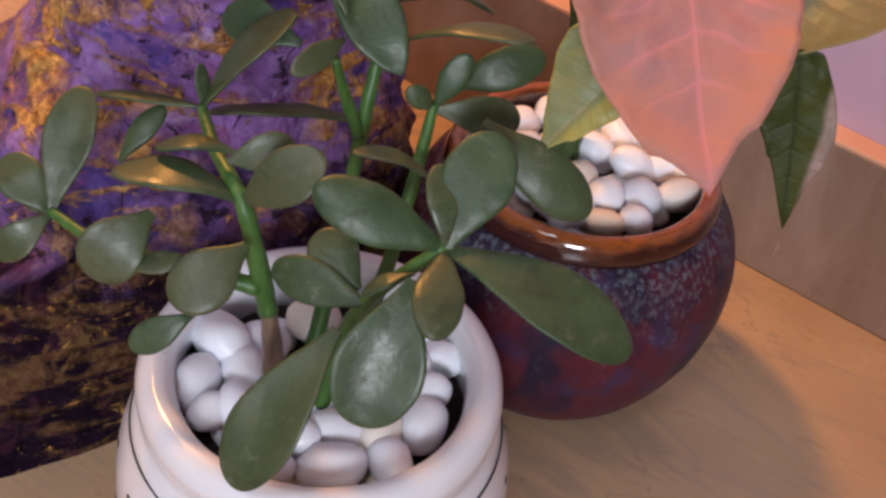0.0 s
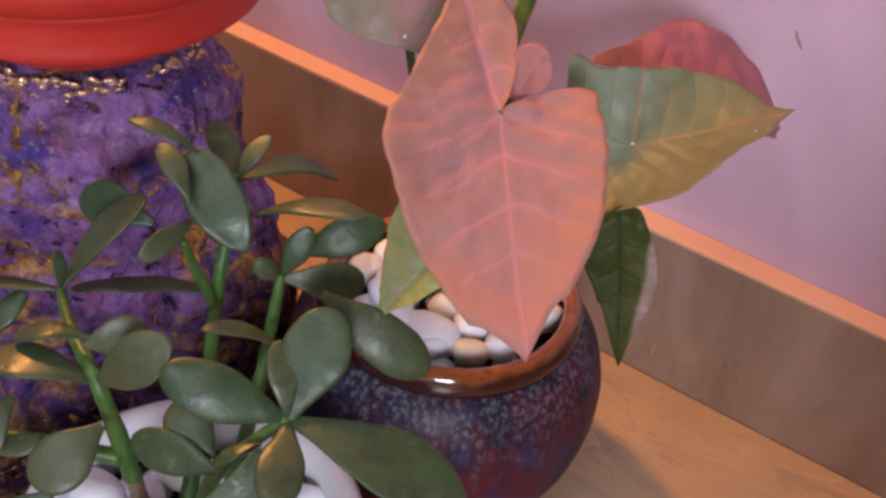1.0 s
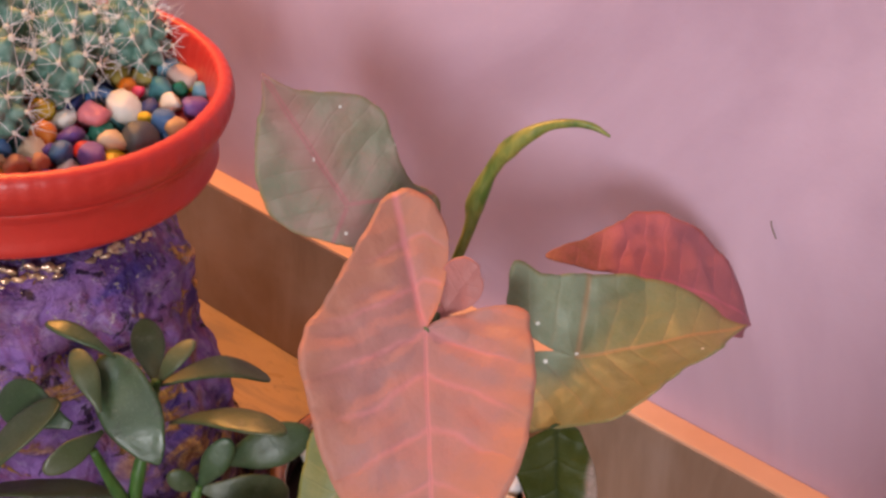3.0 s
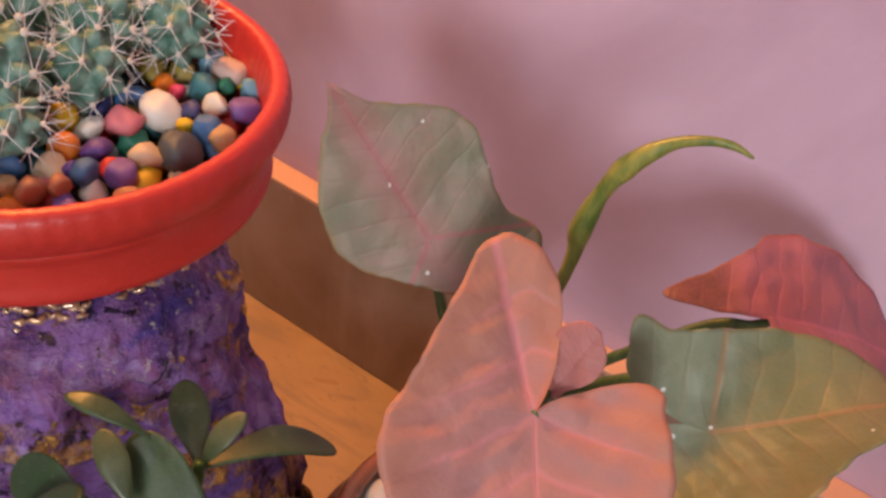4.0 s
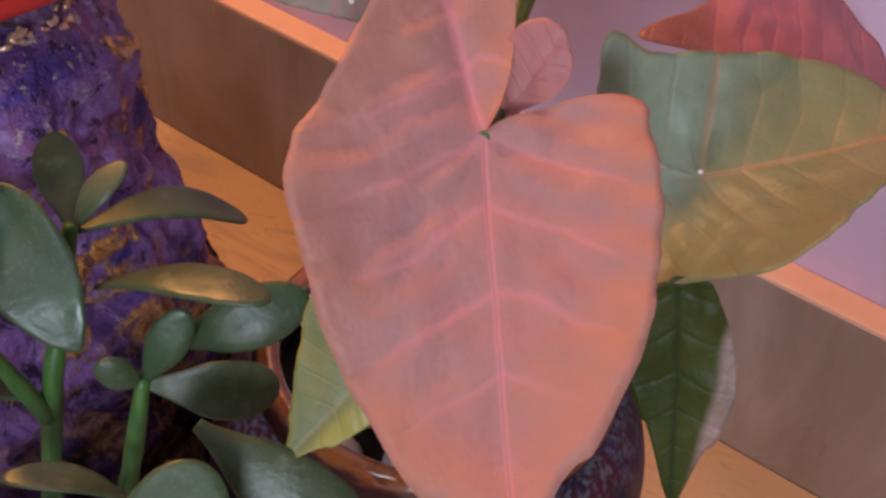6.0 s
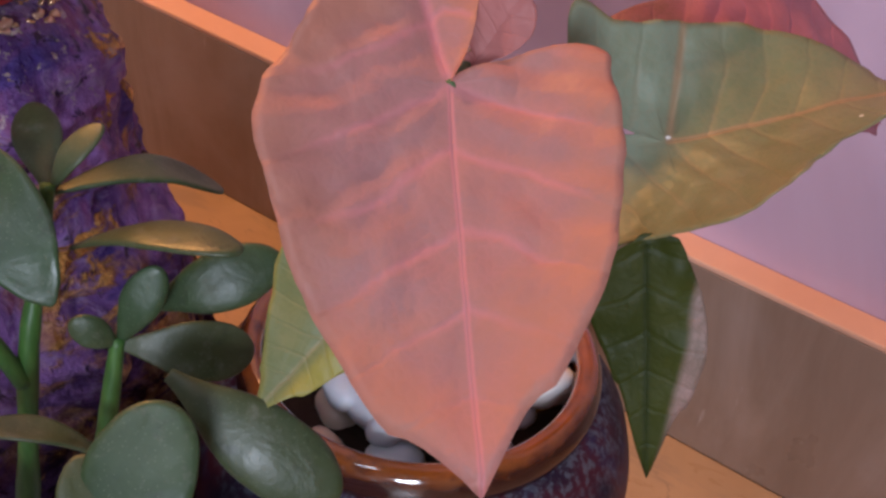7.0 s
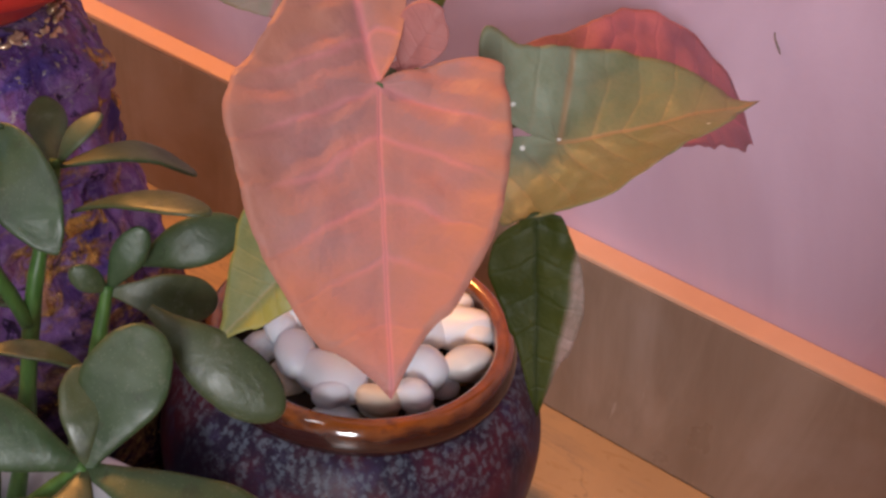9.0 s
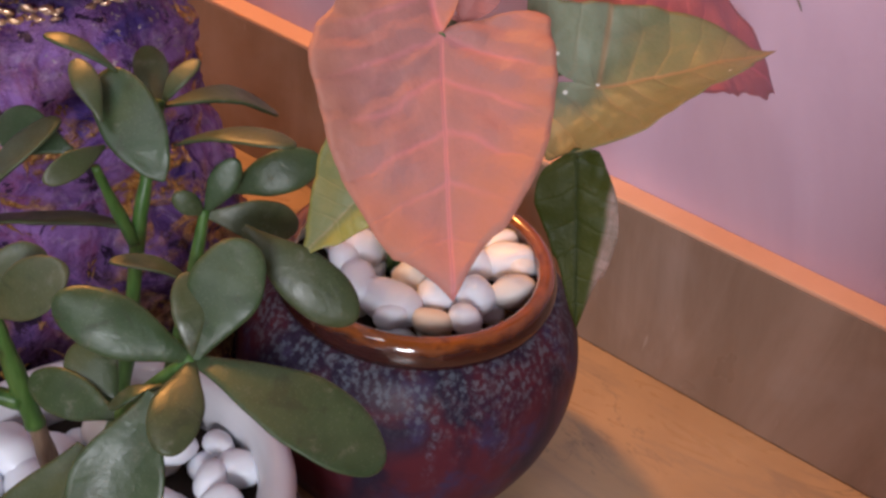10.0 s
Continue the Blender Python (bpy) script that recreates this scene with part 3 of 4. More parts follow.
part("painted_line", band_bm(0.0692, 0.0940, 0.0007), M_INK, white_pot, "thin black brush line")
part("painted_line", band_bm(0.0757, 0.0500, 0.0007, 0.004, 9), M_INK, white_pot, "thin wavy black brush line")
for i in range(18):
    a = 2 * math.pi * i / 18 + 0.12
    dot = bmesh.new()
    bmesh.ops.create_uvsphere(dot, u_segments=8, v_segments=6, radius=0.0019)
    spot = part("painted_dot", dot, M_INK, white_pot, "black brush dot")
    spot.matrix_local = pose(0.0738 * math.cos(a), 0.0738 * math.sin(a), 0.0785, 0, 0, math.degrees(a)) @ Matrix.Diagonal((0.25, 1.0, 1.25, 1))

red_pot = empty("red_clay_bowl", RED + Vector((0, 0, 0.2345)), "bright red painted clay bowl with a thick ridged rim", "plant pot")
part("body", lathe_bm([(0.0, 0.002), (0.040, 0.000), (0.0475, 0.001), (0.0560, 0.009), (0.0650, 0.0165), (0.0715, 0.0190), (0.0765, 0.0205), (0.0785, 0.0235), (0.0780, 0.029), (0.0785, 0.036), (0.0800, 0.041), (0.0770, 0.043), (0.0740, 0.036), (0.0680, 0.026), (0.0450, 0.006), (0.0, 0.006)], 128, 6, 0.0007, 5.0), M_RED, red_pot)
rim = lathe_bm([(0.0765, 0.040), (0.0805, 0.0415), (0.0835, 0.0455), (0.0852, 0.051), (0.0842, 0.0568), (0.0812, 0.0588), (0.0780, 0.0575), (0.0762, 0.050), (0.0750, 0.042), (0.0765, 0.040)], 288, 6, 0.0009, 9.0)
for v in rim.verts:
    a = math.atan2(v.co.y, v.co.x)
    v.co += Vector((v.co.x, v.co.y, 0)).normalized() * (0.00018 * math.sin(74 * a + 40 * v.co.z + 2 * noise.noise((a * 3, 0, 0))) if v.co.z > 0.048 else 0)
part("rim", rim, M_RED, red_pot, "finger-pinched red rim")


def pedestal_bm():
    """A rough tapering column with a ragged flared foot, deeply modelled."""
    bm, rings = bmesh.new(), []
    around, up = 260, 170
    prof = catmull([(0.104, 0, 0.0), (0.103, 0, 0.03), (0.098, 0, 0.08), (0.086, 0, 0.125), (0.076, 0, 0.155), (0.070, 0, 0.185), (0.062, 0, 0.212), (0.050, 0, 0.2265), (0.030, 0, 0.231), (0.0, 0, 0.231)], 19)
    toward = [math.atan2(c.y - RED.y, c.x - RED.x) for c in (DARK, WHITE)]
    for p in prof:
        ring = []
        for i in range(around):
            a = 2 * math.pi * i / around
            q = Vector((math.cos(a) * 0.08, math.sin(a) * 0.08, p.z))
            amp = min(1.0, p.x / 0.04) * (0.6 if p.z > 0.215 else 1.0)
            past = (toward[1] - a) % (2 * math.pi)
            flare = 0.080 * max(0.0, 1 - p.z / 0.20) ** 1.3 * min(1.0, max(0.0, (past - 0.42) / 0.45)) * min(1.0, max(0.0, (3.9 - past) / 0.8))
            big = noise.noise(q * 22 + Vector((3, 1, 7))) * 0.0065
            mid = (0.5 - abs(noise.noise(q * 60))) * 0.006 + max(0.0, noise.noise(q * 42 + Vector((1, 8, 3))) - 0.1) * 0.012
            small = noise.noise(q * 150) * 0.0016 + abs(noise.noise(q * 300)) * 0.0008
            r = max(p.x + flare + amp * (big + mid + small) - (0.006 if p.z < 0.2 else 0.002) * amp, 0.0003)
            lift = amp * noise.noise(q * 120 + Vector((9, 9, 2))) * 0.0015 if 0.01 < p.z < 0.225 else 0
            ring.append(bm.verts.new((r * math.cos(a), r * math.sin(a), p.z + lift)))
        rings.append(ring)
    for a, b in zip(rings, rings[1:]):
        for i in range(around):
            bm.faces.new((a[i], a[(i + 1) % around], b[(i + 1) % around], b[i]))
    return bm


pedestal = empty("plaster_pedestal", RED, "rough purple-painted plaster pedestal with gold and silver leaf", "pedestal")
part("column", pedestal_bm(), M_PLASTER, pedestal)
collar = bmesh.new()
rng = random.Random(4)
for i in range(300):
    a, z = rng.uniform(0, 2 * math.pi), rng.triangular(0.2130, 0.2325, 0.2290)
    r = 0.0575 - (z - 0.212) * 0.55
    m = pose(r * math.cos(a), r * math.sin(a), z, 0, 40, math.degrees(a))
    bmesh.ops.create_icosphere(collar, subdivisions=2, radius=rng.uniform(0.0009, 0.0030), matrix=m @ Matrix.Diagonal((0.45, 1, rng.uniform(0.5, 1.0), 1)))
for v in collar.verts:
    v.co += Vector((v.co.x, v.co.y, 0)).normalized() * 0.0016 * noise.noise(v.co * 520) + Vector((0, 0, 0.0012 * noise.noise(v.co * 640)))
g = Graph("gold_and_silver_flake")
flake = g.done(g.mix(g.noise(g.coords(), 120, 3), (0.60, 0.52, 0.50), (0.66, 0.36, 0.07)), 0.28, 0.7)
tagged(part("crumbled_collar", collar, flake, pedestal, "crusted gold and silver flakes"), kind="stuff")


def soil_bm(radius, z, seed):
    bm, rings = bmesh.new(), []
    for k in range(0, 13):
        r = radius * k / 12
        rings.append([bm.verts.new((max(r, 0.0003) * math.cos(a), max(r, 0.0003) * math.sin(a), z + 0.002 * noise.noise((r * 90 * math.cos(a) + seed, r * 90 * math.sin(a), seed)))) for a in (2 * math.pi * i / 40 for i in range(40))])
    for a, b in zip(rings, rings[1:]):
        for i in range(40):
            bm.faces.new((a[i], a[(i + 1) % 40], b[(i + 1) % 40], b[i]))
    return bm


for centre, radius, z, seed in ((DARK, 0.0585, 0.098, 1.0), (WHITE, 0.0560, 0.096, 2.0), (RED, 0.0735, 0.2665, 3.0)):
    soil = link("potting_soil", soil_bm(radius, z, seed), M_SOIL)
    soil.location = centre
    tagged(soil, "dark damp potting soil filling the pot", "soil", kind="stuff")

# ---- pebbles ----


def pebble_mesh(name, seed, squash, angular=0.0):
    bm = bmesh.new()
    bmesh.ops.create_icosphere(bm, subdivisions=3, radius=1.0)
    for v in bm.verts:
        d = v.co.normalized()
        r = 1 + 0.13 * noise.noise(d * 1.2 + Vector((seed, 0, 0))) + 0.05 * noise.noise(d * 2.6 + Vector((0, seed, 0)))
        if angular:
            for k in range(7):
                n = Vector((math.sin(seed * 3 + k * 2.4), math.cos(seed * 5 + k * 1.7), math.sin(seed + k * 3.1))).normalized()
                cut = 0.74 + 0.08 * math.sin(seed * 7 + k)
                if d.dot(n) * r > cut:
                    r += (cut / d.dot(n) - r) * angular
        v.co = Vector((d.x * squash[0], d.y * squash[1], d.z * squash[2])) * r
    for f in bm.faces:
        f.smooth = True
    me = bpy.data.meshes.new(name)
    bm.to_mesh(me)
    bm.free()
    return me


ROUND = [pebble_mesh("white_pebble", s, q) for s, q in ((1.3, (1.12, 0.92, 0.8)), (4.1, (1.22, 0.88, 0.82)), (7.7, (1.05, 0.97, 0.85)), (9.2, (1.3, 0.85, 0.78)))]
for me in ROUND:
    me.materials.append(M_PEBBLE)
rng = random.Random(11)


def white_pebble(centre, z, x, y, r, group):
    ob = new("white_pebble", rng.choice(ROUND))
    ob.matrix_world = Matrix.Translation((x, y, z + rng.uniform(-0.0015, 0.0015))) @ Euler((rng.uniform(-0.5, 0.5), rng.uniform(-0.5, 0.5), rng.uniform(0, 6.28))).to_matrix().to_4x4() @ Matrix.Scale(r * 1.1, 4)
    return tagged(ob, "smooth polished white pebble lying in the pot", "pebble", group)


def lower_layer(centre, z, radius, count, group):
    for i in range(count):
        r, a = radius * math.sqrt((i + 0.5) / count), i * 2.39996
        white_pebble(centre, z, centre.x + r * math.cos(a), centre.y + r * math.sin(a), rng.uniform(0.0066, 0.0084), group)

IN_WHITE, IN_DARK = "pebbles in the white pot", "pebbles in the dark pot"
white_pebble(WHITE, 0.107, -0.092, -0.324, 0.0111, IN_WHITE)
white_pebble(WHITE, 0.107, -0.084, -0.345, 0.0095, IN_WHITE)
white_pebble(WHITE, 0.107, -0.075, -0.328, 0.009, IN_WHITE)
white_pebble(WHITE, 0.107, -0.069, -0.351, 0.0076, IN_WHITE)
white_pebble(WHITE, 0.107, -0.04, -0.34, 0.0084, IN_WHITE)
white_pebble(WHITE, 0.107, -0.03, -0.327, 0.0084, IN_WHITE)
white_pebble(WHITE, 0.107, -0.021, -0.34, 0.0098, IN_WHITE)
white_pebble(WHITE, 0.107, -0.007, -0.325, 0.0083, IN_WHITE)
white_pebble(WHITE, 0.107, -0.019, -0.318, 0.0085, IN_WHITE)
white_pebble(WHITE, 0.107, -0.01, -0.304, 0.009, IN_WHITE)
white_pebble(WHITE, 0.107, -0.017, -0.291, 0.0071, IN_WHITE)
white_pebble(WHITE, 0.107, -0.026, -0.273, 0.0073, IN_WHITE)
white_pebble(WHITE, 0.107, -0.028, -0.285, 0.0064, IN_WHITE)
white_pebble(WHITE, 0.107, -0.045, -0.323, 0.0057, IN_WHITE)
white_pebble(WHITE, 0.107, -0.075, -0.291, 0.0092, IN_WHITE)
white_pebble(WHITE, 0.107, -0.063, -0.344, 0.0081, IN_WHITE)
white_pebble(WHITE, 0.107, -0.04, -0.269, 0.0057, IN_WHITE)
white_pebble(WHITE, 0.107, -0.033, -0.353, 0.005, IN_WHITE)
white_pebble(WHITE, 0.107, -0.081, -0.312, 0.0086, IN_WHITE)
white_pebble(WHITE, 0.107, -0.056, -0.328, 0.0074, IN_WHITE)
white_pebble(WHITE, 0.107, -0.037, -0.306, 0.0083, IN_WHITE)
white_pebble(WHITE, 0.107, -0.053, -0.284, 0.0087, IN_WHITE)
lower_layer(WHITE, 0.0975, 0.0465, 14, IN_WHITE)
white_pebble(DARK, 0.1110, -0.044, -0.162, 0.0114, IN_DARK)
white_pebble(DARK, 0.1110, -0.078, -0.142, 0.0094, IN_DARK)
white_pebble(DARK, 0.1110, -0.063, -0.162, 0.0091, IN_DARK)
white_pebble(DARK, 0.1110, -0.05, -0.14, 0.0077, IN_DARK)
white_pebble(DARK, 0.1110, -0.033, -0.143, 0.0086, IN_DARK)
white_pebble(DARK, 0.1110, -0.021, -0.131, 0.0091, IN_DARK)
white_pebble(DARK, 0.1110, -0.01, -0.117, 0.0082, IN_DARK)
white_pebble(DARK, 0.1110, -0.025, -0.1, 0.01, IN_DARK)
white_pebble(DARK, 0.1110, -0.017, -0.1, 0.0068, IN_DARK)
white_pebble(DARK, 0.1110, -0.034, -0.091, 0.007, IN_DARK)
white_pebble(DARK, 0.1110, -0.023, -0.159, 0.0069, IN_DARK)
white_pebble(DARK, 0.1110, -0.014, -0.148, 0.0069, IN_DARK)
white_pebble(DARK, 0.1110, -0.098, -0.144, 0.008, IN_DARK)
white_pebble(DARK, 0.1110, -0.038, -0.17, 0.0059, IN_DARK)
white_pebble(DARK, 0.1110, -0.078, -0.154, 0.0072, IN_DARK)
white_pebble(DARK, 0.1110, -0.07, -0.127, 0.0074, IN_DARK)
white_pebble(DARK, 0.1110, -0.059, -0.116, 0.009, IN_DARK)
white_pebble(DARK, 0.1110, -0.037, -0.113, 0.0089, IN_DARK)
white_pebble(DARK, 0.1110, -0.053, -0.097, 0.0092, IN_DARK)
white_pebble(DARK, 0.1110, -0.048, -0.09, 0.0088, IN_DARK)
white_pebble(DARK, 0.1110, -0.093, -0.125, 0.0086, IN_DARK)
white_pebble(DARK, 0.1110, -0.086, -0.107, 0.0088, IN_DARK)
white_pebble(DARK, 0.1110, -0.072, -0.095, 0.0089, IN_DARK)
white_pebble(DARK, 0.1110, -0.096, -0.141, 0.0069, IN_DARK)
white_pebble(DARK, 0.1110, -0.047, -0.088, 0.0067, IN_DARK)
lower_layer(DARK, 0.0995, 0.0480, 18, IN_DARK)

CHIP = {k: [pebble_mesh(k + "_gravel", 2.2 + 1.7 * i + 0.9 * j, q, 0.9) for j, q in enumerate(((1.15, 0.95, 0.8), (1.05, 0.9, 0.9)))] for i, k in enumerate(GRAVEL)}
for k, meshes in CHIP.items():
    for me in meshes:
        me.materials.append(M_GRAVEL[k])


def gravel(x, y, r, tone, z=0.2755):
    ob = new("gravel_stone", rng.choice(CHIP[tone]))
    ob.matrix_world = Matrix.Translation((x, y, z + rng.uniform(-0.001, 0.001))) @ Euler((rng.uniform(-0.7, 0.7), rng.uniform(-0.7, 0.7), rng.uniform(0, 6.28))).to_matrix().to_4x4() @ Matrix.Scale(r * 1.07, 4)
    shown = {"hotpink": "hot pink", "sky": "pale blue", "blush": "pale pink", "clay": "brick-brown", "slate": "slate grey", "navy": "navy blue"}.get(tone, tone)
    return tagged(ob, shown + " dyed gravel stone lying in the red bowl", "gravel", "gravel in the red bowl")


gravel(-0.188, -0.239, 0.0058, "blue")
gravel(-0.178, -0.23, 0.0058, "cream")
gravel(-0.172, -0.242, 0.0051, "clay")
gravel(-0.167, -0.225, 0.0052, "blue")
gravel(-0.161, -0.216, 0.0057, "violet")
gravel(-0.184, -0.22, 0.0058, "orange")
gravel(-0.177, -0.213, 0.0058, "purple")
gravel(-0.199, -0.21, 0.007, "yellow")
gravel(-0.188, -0.207, 0.0048, "white")
gravel(-0.183, -0.196, 0.0071, "pink")
gravel(-0.162, -0.204, 0.0058, "cream")
gravel(-0.157, -0.195, 0.0082, "slate")
gravel(-0.16, -0.18, 0.0062, "blue")
gravel(-0.153, -0.179, 0.0055, "tan")
gravel(-0.162, -0.16, 0.0068, "violet")
gravel(-0.171, -0.166, 0.005, "white")
gravel(-0.18, -0.183, 0.0072, "white")
gravel(-0.195, -0.184, 0.0059, "blue")
gravel(-0.196, -0.196, 0.0049, "navy")
gravel(-0.187, -0.17, 0.0032, "hotpink")
gravel(-0.167, -0.183, 0.0035, "yellow")
gravel(-0.175, -0.175, 0.0045, "navy")
gravel(-0.183, -0.161, 0.006, "teal")
gravel(-0.179, -0.154, 0.0037, "green")
gravel(-0.194, -0.147, 0.0062, "sky")
gravel(-0.185, -0.146, 0.0072, "blush")
gravel(-0.18, -0.146, 0.0038, "yellow")
gravel(-0.197, -0.159, 0.0056, "olive")
gravel(-0.206, -0.165, 0.0066, "olive")
gravel(-0.193, -0.17, 0.0042, "orange")
gravel(-0.17, -0.15, 0.0046, "sky")
gravel(-0.178, -0.246, 0.0041, "tan")
gravel(-0.191, -0.141, 0.0039, "clay")
gravel(-0.167, -0.235, 0.0041, "clay")
gravel(-0.173, -0.226, 0.0033, "purple")
gravel(-0.165, -0.217, 0.0032, "red")
gravel(-0.211, -0.25, 0.0075, "cream")
gravel(-0.197, -0.25, 0.0064, "white")
gravel(-0.188, -0.257, 0.0053, "orange")
gravel(-0.253, -0.212, 0.007, "red")
gravel(-0.237, -0.223, 0.0063, "white")
gravel(-0.201, -0.262, 0.0049, "olive")
tones = list(GRAVEL)
for i in range(95):
    r, a = 0.0685 * math.sqrt((i + 0.5) / 95), i * 2.39996 + 0.4
    gravel(RED.x + r * math.cos(a), RED.y + r * math.sin(a), rng.uniform(0.0048, 0.0066), tones[(i * 7) % len(tones)], 0.2695)

# ---- the cactus ----


def cactus_head(parent, place, radius, tall, seed, count=24):
    """A ball of cone-shaped warts set in a spiral, each with wool and a star of spines."""
    r = random.Random(seed)
    body, wool, spines = bmesh.new(), bmesh.new(), bmesh.new()
    bmesh.ops.create_icosphere(body, subdivisions=5, radius=1.0)
    lean = Euler((r.uniform(-0.3, 0.3), r.uniform(-0.3, 0.3), r.uniform(0, 6))).to_matrix()
    warts = []
    for i in range(count):
        h = 1 - 1.62 * (i + 0.5) / count
        a = i * 2.39996
        d = lean @ Vector((math.sqrt(1 - h * h) * math.cos(a), math.sqrt(1 - h * h) * math.sin(a), h))
        turn = d.to_track_quat("Z", "Y").to_matrix().to_4x4()
        size = radius * 0.30
        warts.append(d)
        tip = d * radius * 1.0
        bmesh.ops.create_icosphere(wool, subdivisions=1, radius=size * 0.26, matrix=Matrix.Translation(tip))
        for k in range(6):
            b = 2 * math.pi * k / 6 + r.uniform(-0.3, 0.3)
            spread = 0.15 if k == 0 else r.uniform(0.75, 1.25)
            way = turn.to_3x3() @ Vector((math.sin(spread) * math.cos(b), math.sin(spread) * math.sin(b), math.cos(spread)))
            long = radius * r.uniform(0.38, 0.72)
            q = way.to_track_quat("Z", "Y").to_matrix().to_4x4()
            bmesh.ops.create_cone(spines, segments=3, radius1=0.00020, radius2=0.00005, depth=long, cap_ends=False, matrix=Matrix.Translation(tip + way * long / 2) @ q)
    heads = np.array([tuple(d) for d in warts])
    way = np.array([tuple(v.co.normalized()) for v in body.verts])
    gap = np.arccos(np.clip((way @ heads.T).max(1), -1, 1)) * math.sqrt(count) / 1.75
    for v, g_ in zip(body.verts, gap):
        v.co = v.co.normalized() * radius * (0.70 + 0.30 * max(0.0, 1 - g_) ** 0.8)
    for bm in (body, wool, spines):
        for v in bm.verts:
            v.co = Vector((v.co.x, v.co.y, v.co.z * tall)) + Vector(place)
    head = part("cactus_head", body, M_CACTUS, parent, "blue-green warty cactus ball", True)
    tagged(part("areole", wool, M_WOOL, head, "pale woolly spine cushions"), kind="stuff")
    tagged(part("spine_cover", spines, M_SPINE, head, "fine pale spines in stars", False), kind="stuff")


cactus = empty("cactus", RED + Vector((0, 0, 0.268)), "clump of blue-green ball cactus with pale star-shaped spines", "cactus")
for i, (x, y, z, r, tall) in enumerate(((-0.193, -0.236, 0.286, 0.0150, 1.0), (-0.212, -0.226, 0.291, 0.021, 1.15), (-0.203, -0.196, 0.287, 0.0155, 1.1), (-0.217, -0.180, 0.290, 0.018, 1.15), (-0.204, -0.155, 0.289, 0.0150, 1.1), (-0.240, -0.205, 0.292, 0.023, 1.2), (-0.228, -0.238, 0.290, 0.021, 1.1), (-0.232, -0.172, 0.290, 0.020, 1.1), (-0.216, -0.150, 0.289, 0.017, 1.1))):
    cactus_head(cactus, Vector((x, y, z)) - cactus.location, r, tall, 20 + i)

# ---- the syngonium ----


def heart_leaf_bm(node, along, face, bend, radii, quilt=0.0008, ribs=8.0, thick=0.0003, origin=(0, 0, 0), cup=0.0, creases=()):
    """A lobed blade: radii round the leaf's node, starting opposite the tip; bend: how it curls along, across and askew; quilt: swelling between ribs; creases: turns of the folded main veins of the lobes."""
    n = Vector(face).normalized()
    u = Vector(along)
    u = (u - n * u.dot(n)).normalized()
    v = n.cross(u)
    start = Vector(node) - Vector(origin)
    count = len(radii)
    smooth = [p.x / 1000 for p in catmull([(r, 0, 0) for r in radii], 5, True)]
    smooth = [r * (1 + 0.020 * noise.noise((i * 0.35, start.x * 70, 0)) + 0.005 * noise.noise((i * 0.9, 5, start.z * 70))) for i, r in enumerate(smooth)]
    around, rings = len(smooth), 16
    tip, mid = around // 2, 5
    for k in range(-mid, mid + 1):
        near = radii[count // 2 + (1 if k > 0 else -1)] / 1000
        f = 1 - abs(k) / mid
        smooth[tip + k] = near + (radii[count // 2] / 1000 - near) * f**1.9 if k else radii[count // 2] / 1000
    length = max(radii[count // 2 - 1:count // 2 + 2]) / 1000
    bm = bmesh.new()
    blade, rim = bm.loops.layers.uv.new("blade"), bm.loops.layers.uv.new("rim")
    info = {}

    def vert(a, b, t, side):
        ph = (a / length - 0.55 * abs(b) / length + 0.35 * (b / length) ** 2) * ribs
        tri = abs((ph + 0.5) % 1.0 - 0.5)
        fold = 0.0011 * math.exp(-abs(b) / 0.005) * (1 if a > 0 else 0.3)
        w = bend[0] * a * a + bend[1] * b * b + bend[2] * a * b + quilt * (tri - 0.25) * 2 * min(1, 8 * abs(b) / length) - fold
        w += cup * t**3 + 0.0026 * noise.noise((a * 60 + start.x * 90, b * 60, start.z * 50)) * t + 0.0011 * noise.noise((a * 150, b * 150, start.z * 50)) * min(1, 3 * t)
        for turn in creases:
            ahead, across = a * math.cos(turn) + b * math.sin(turn), a * math.sin(turn) - b * math.cos(turn)
            if ahead > 0:
                w -= 0.0022 * math.exp(-abs(across) / 0.005) * min(1, ahead / 0.008)
        co = start + u * a + v * b + n * (w + side * thick * (1 - 0.7 * t**6))
        vt = bm.verts.new(co)
        info[vt] = (a / length, b / length, t)
        return vt

    sheets = []
    for side in (0.5, -0.5):
        hub = vert(0, 0, 0, side)
        rows = []
        for k in range(1, rings + 1):
            t = (k / rings) ** 0.85
            row = []
            for i in range(around):
                th = 2 * math.pi * i / around - math.pi
                r = smooth[i] * t
                row.append(vert(r * math.cos(th), r * math.sin(th), t, side))
            rows.append(row)
        for i in range(around):
            bm.faces.new((hub, rows[0][i], rows[0][(i + 1) % around]))
        for a, b in zip(rows, rows[1:]):
            for i in range(around):
                bm.faces.new((a[i], b[i], b[(i + 1) % around], a[(i + 1) % around]))
        sheets.append(rows)
    top, low = sheets[0][-1], sheets[1][-1]
    for i in range(around):
        bm.faces.new((top[i], low[i], low[(i + 1) % around], top[(i + 1) % around]))
    for f in bm.faces:
        for loop in f.loops:
            a, b, t = info[loop.vert]
            loop[blade].uv = (a, b)
            loop[rim].uv = (t, 0)
    return bm


plant = empty("syngonium_plant", DARK + Vector((0, 0, 0.105)), "syngonium with pink, olive, grey-green and crimson arrow-shaped leaves", "houseplant")
O = plant.location


def leaf(material, label, **shape):
    ribs = shape.pop("ribs", 8.0)
    return part("leaf", heart_leaf_bm(origin=O, ribs=ribs, **shape), material, plant, label)


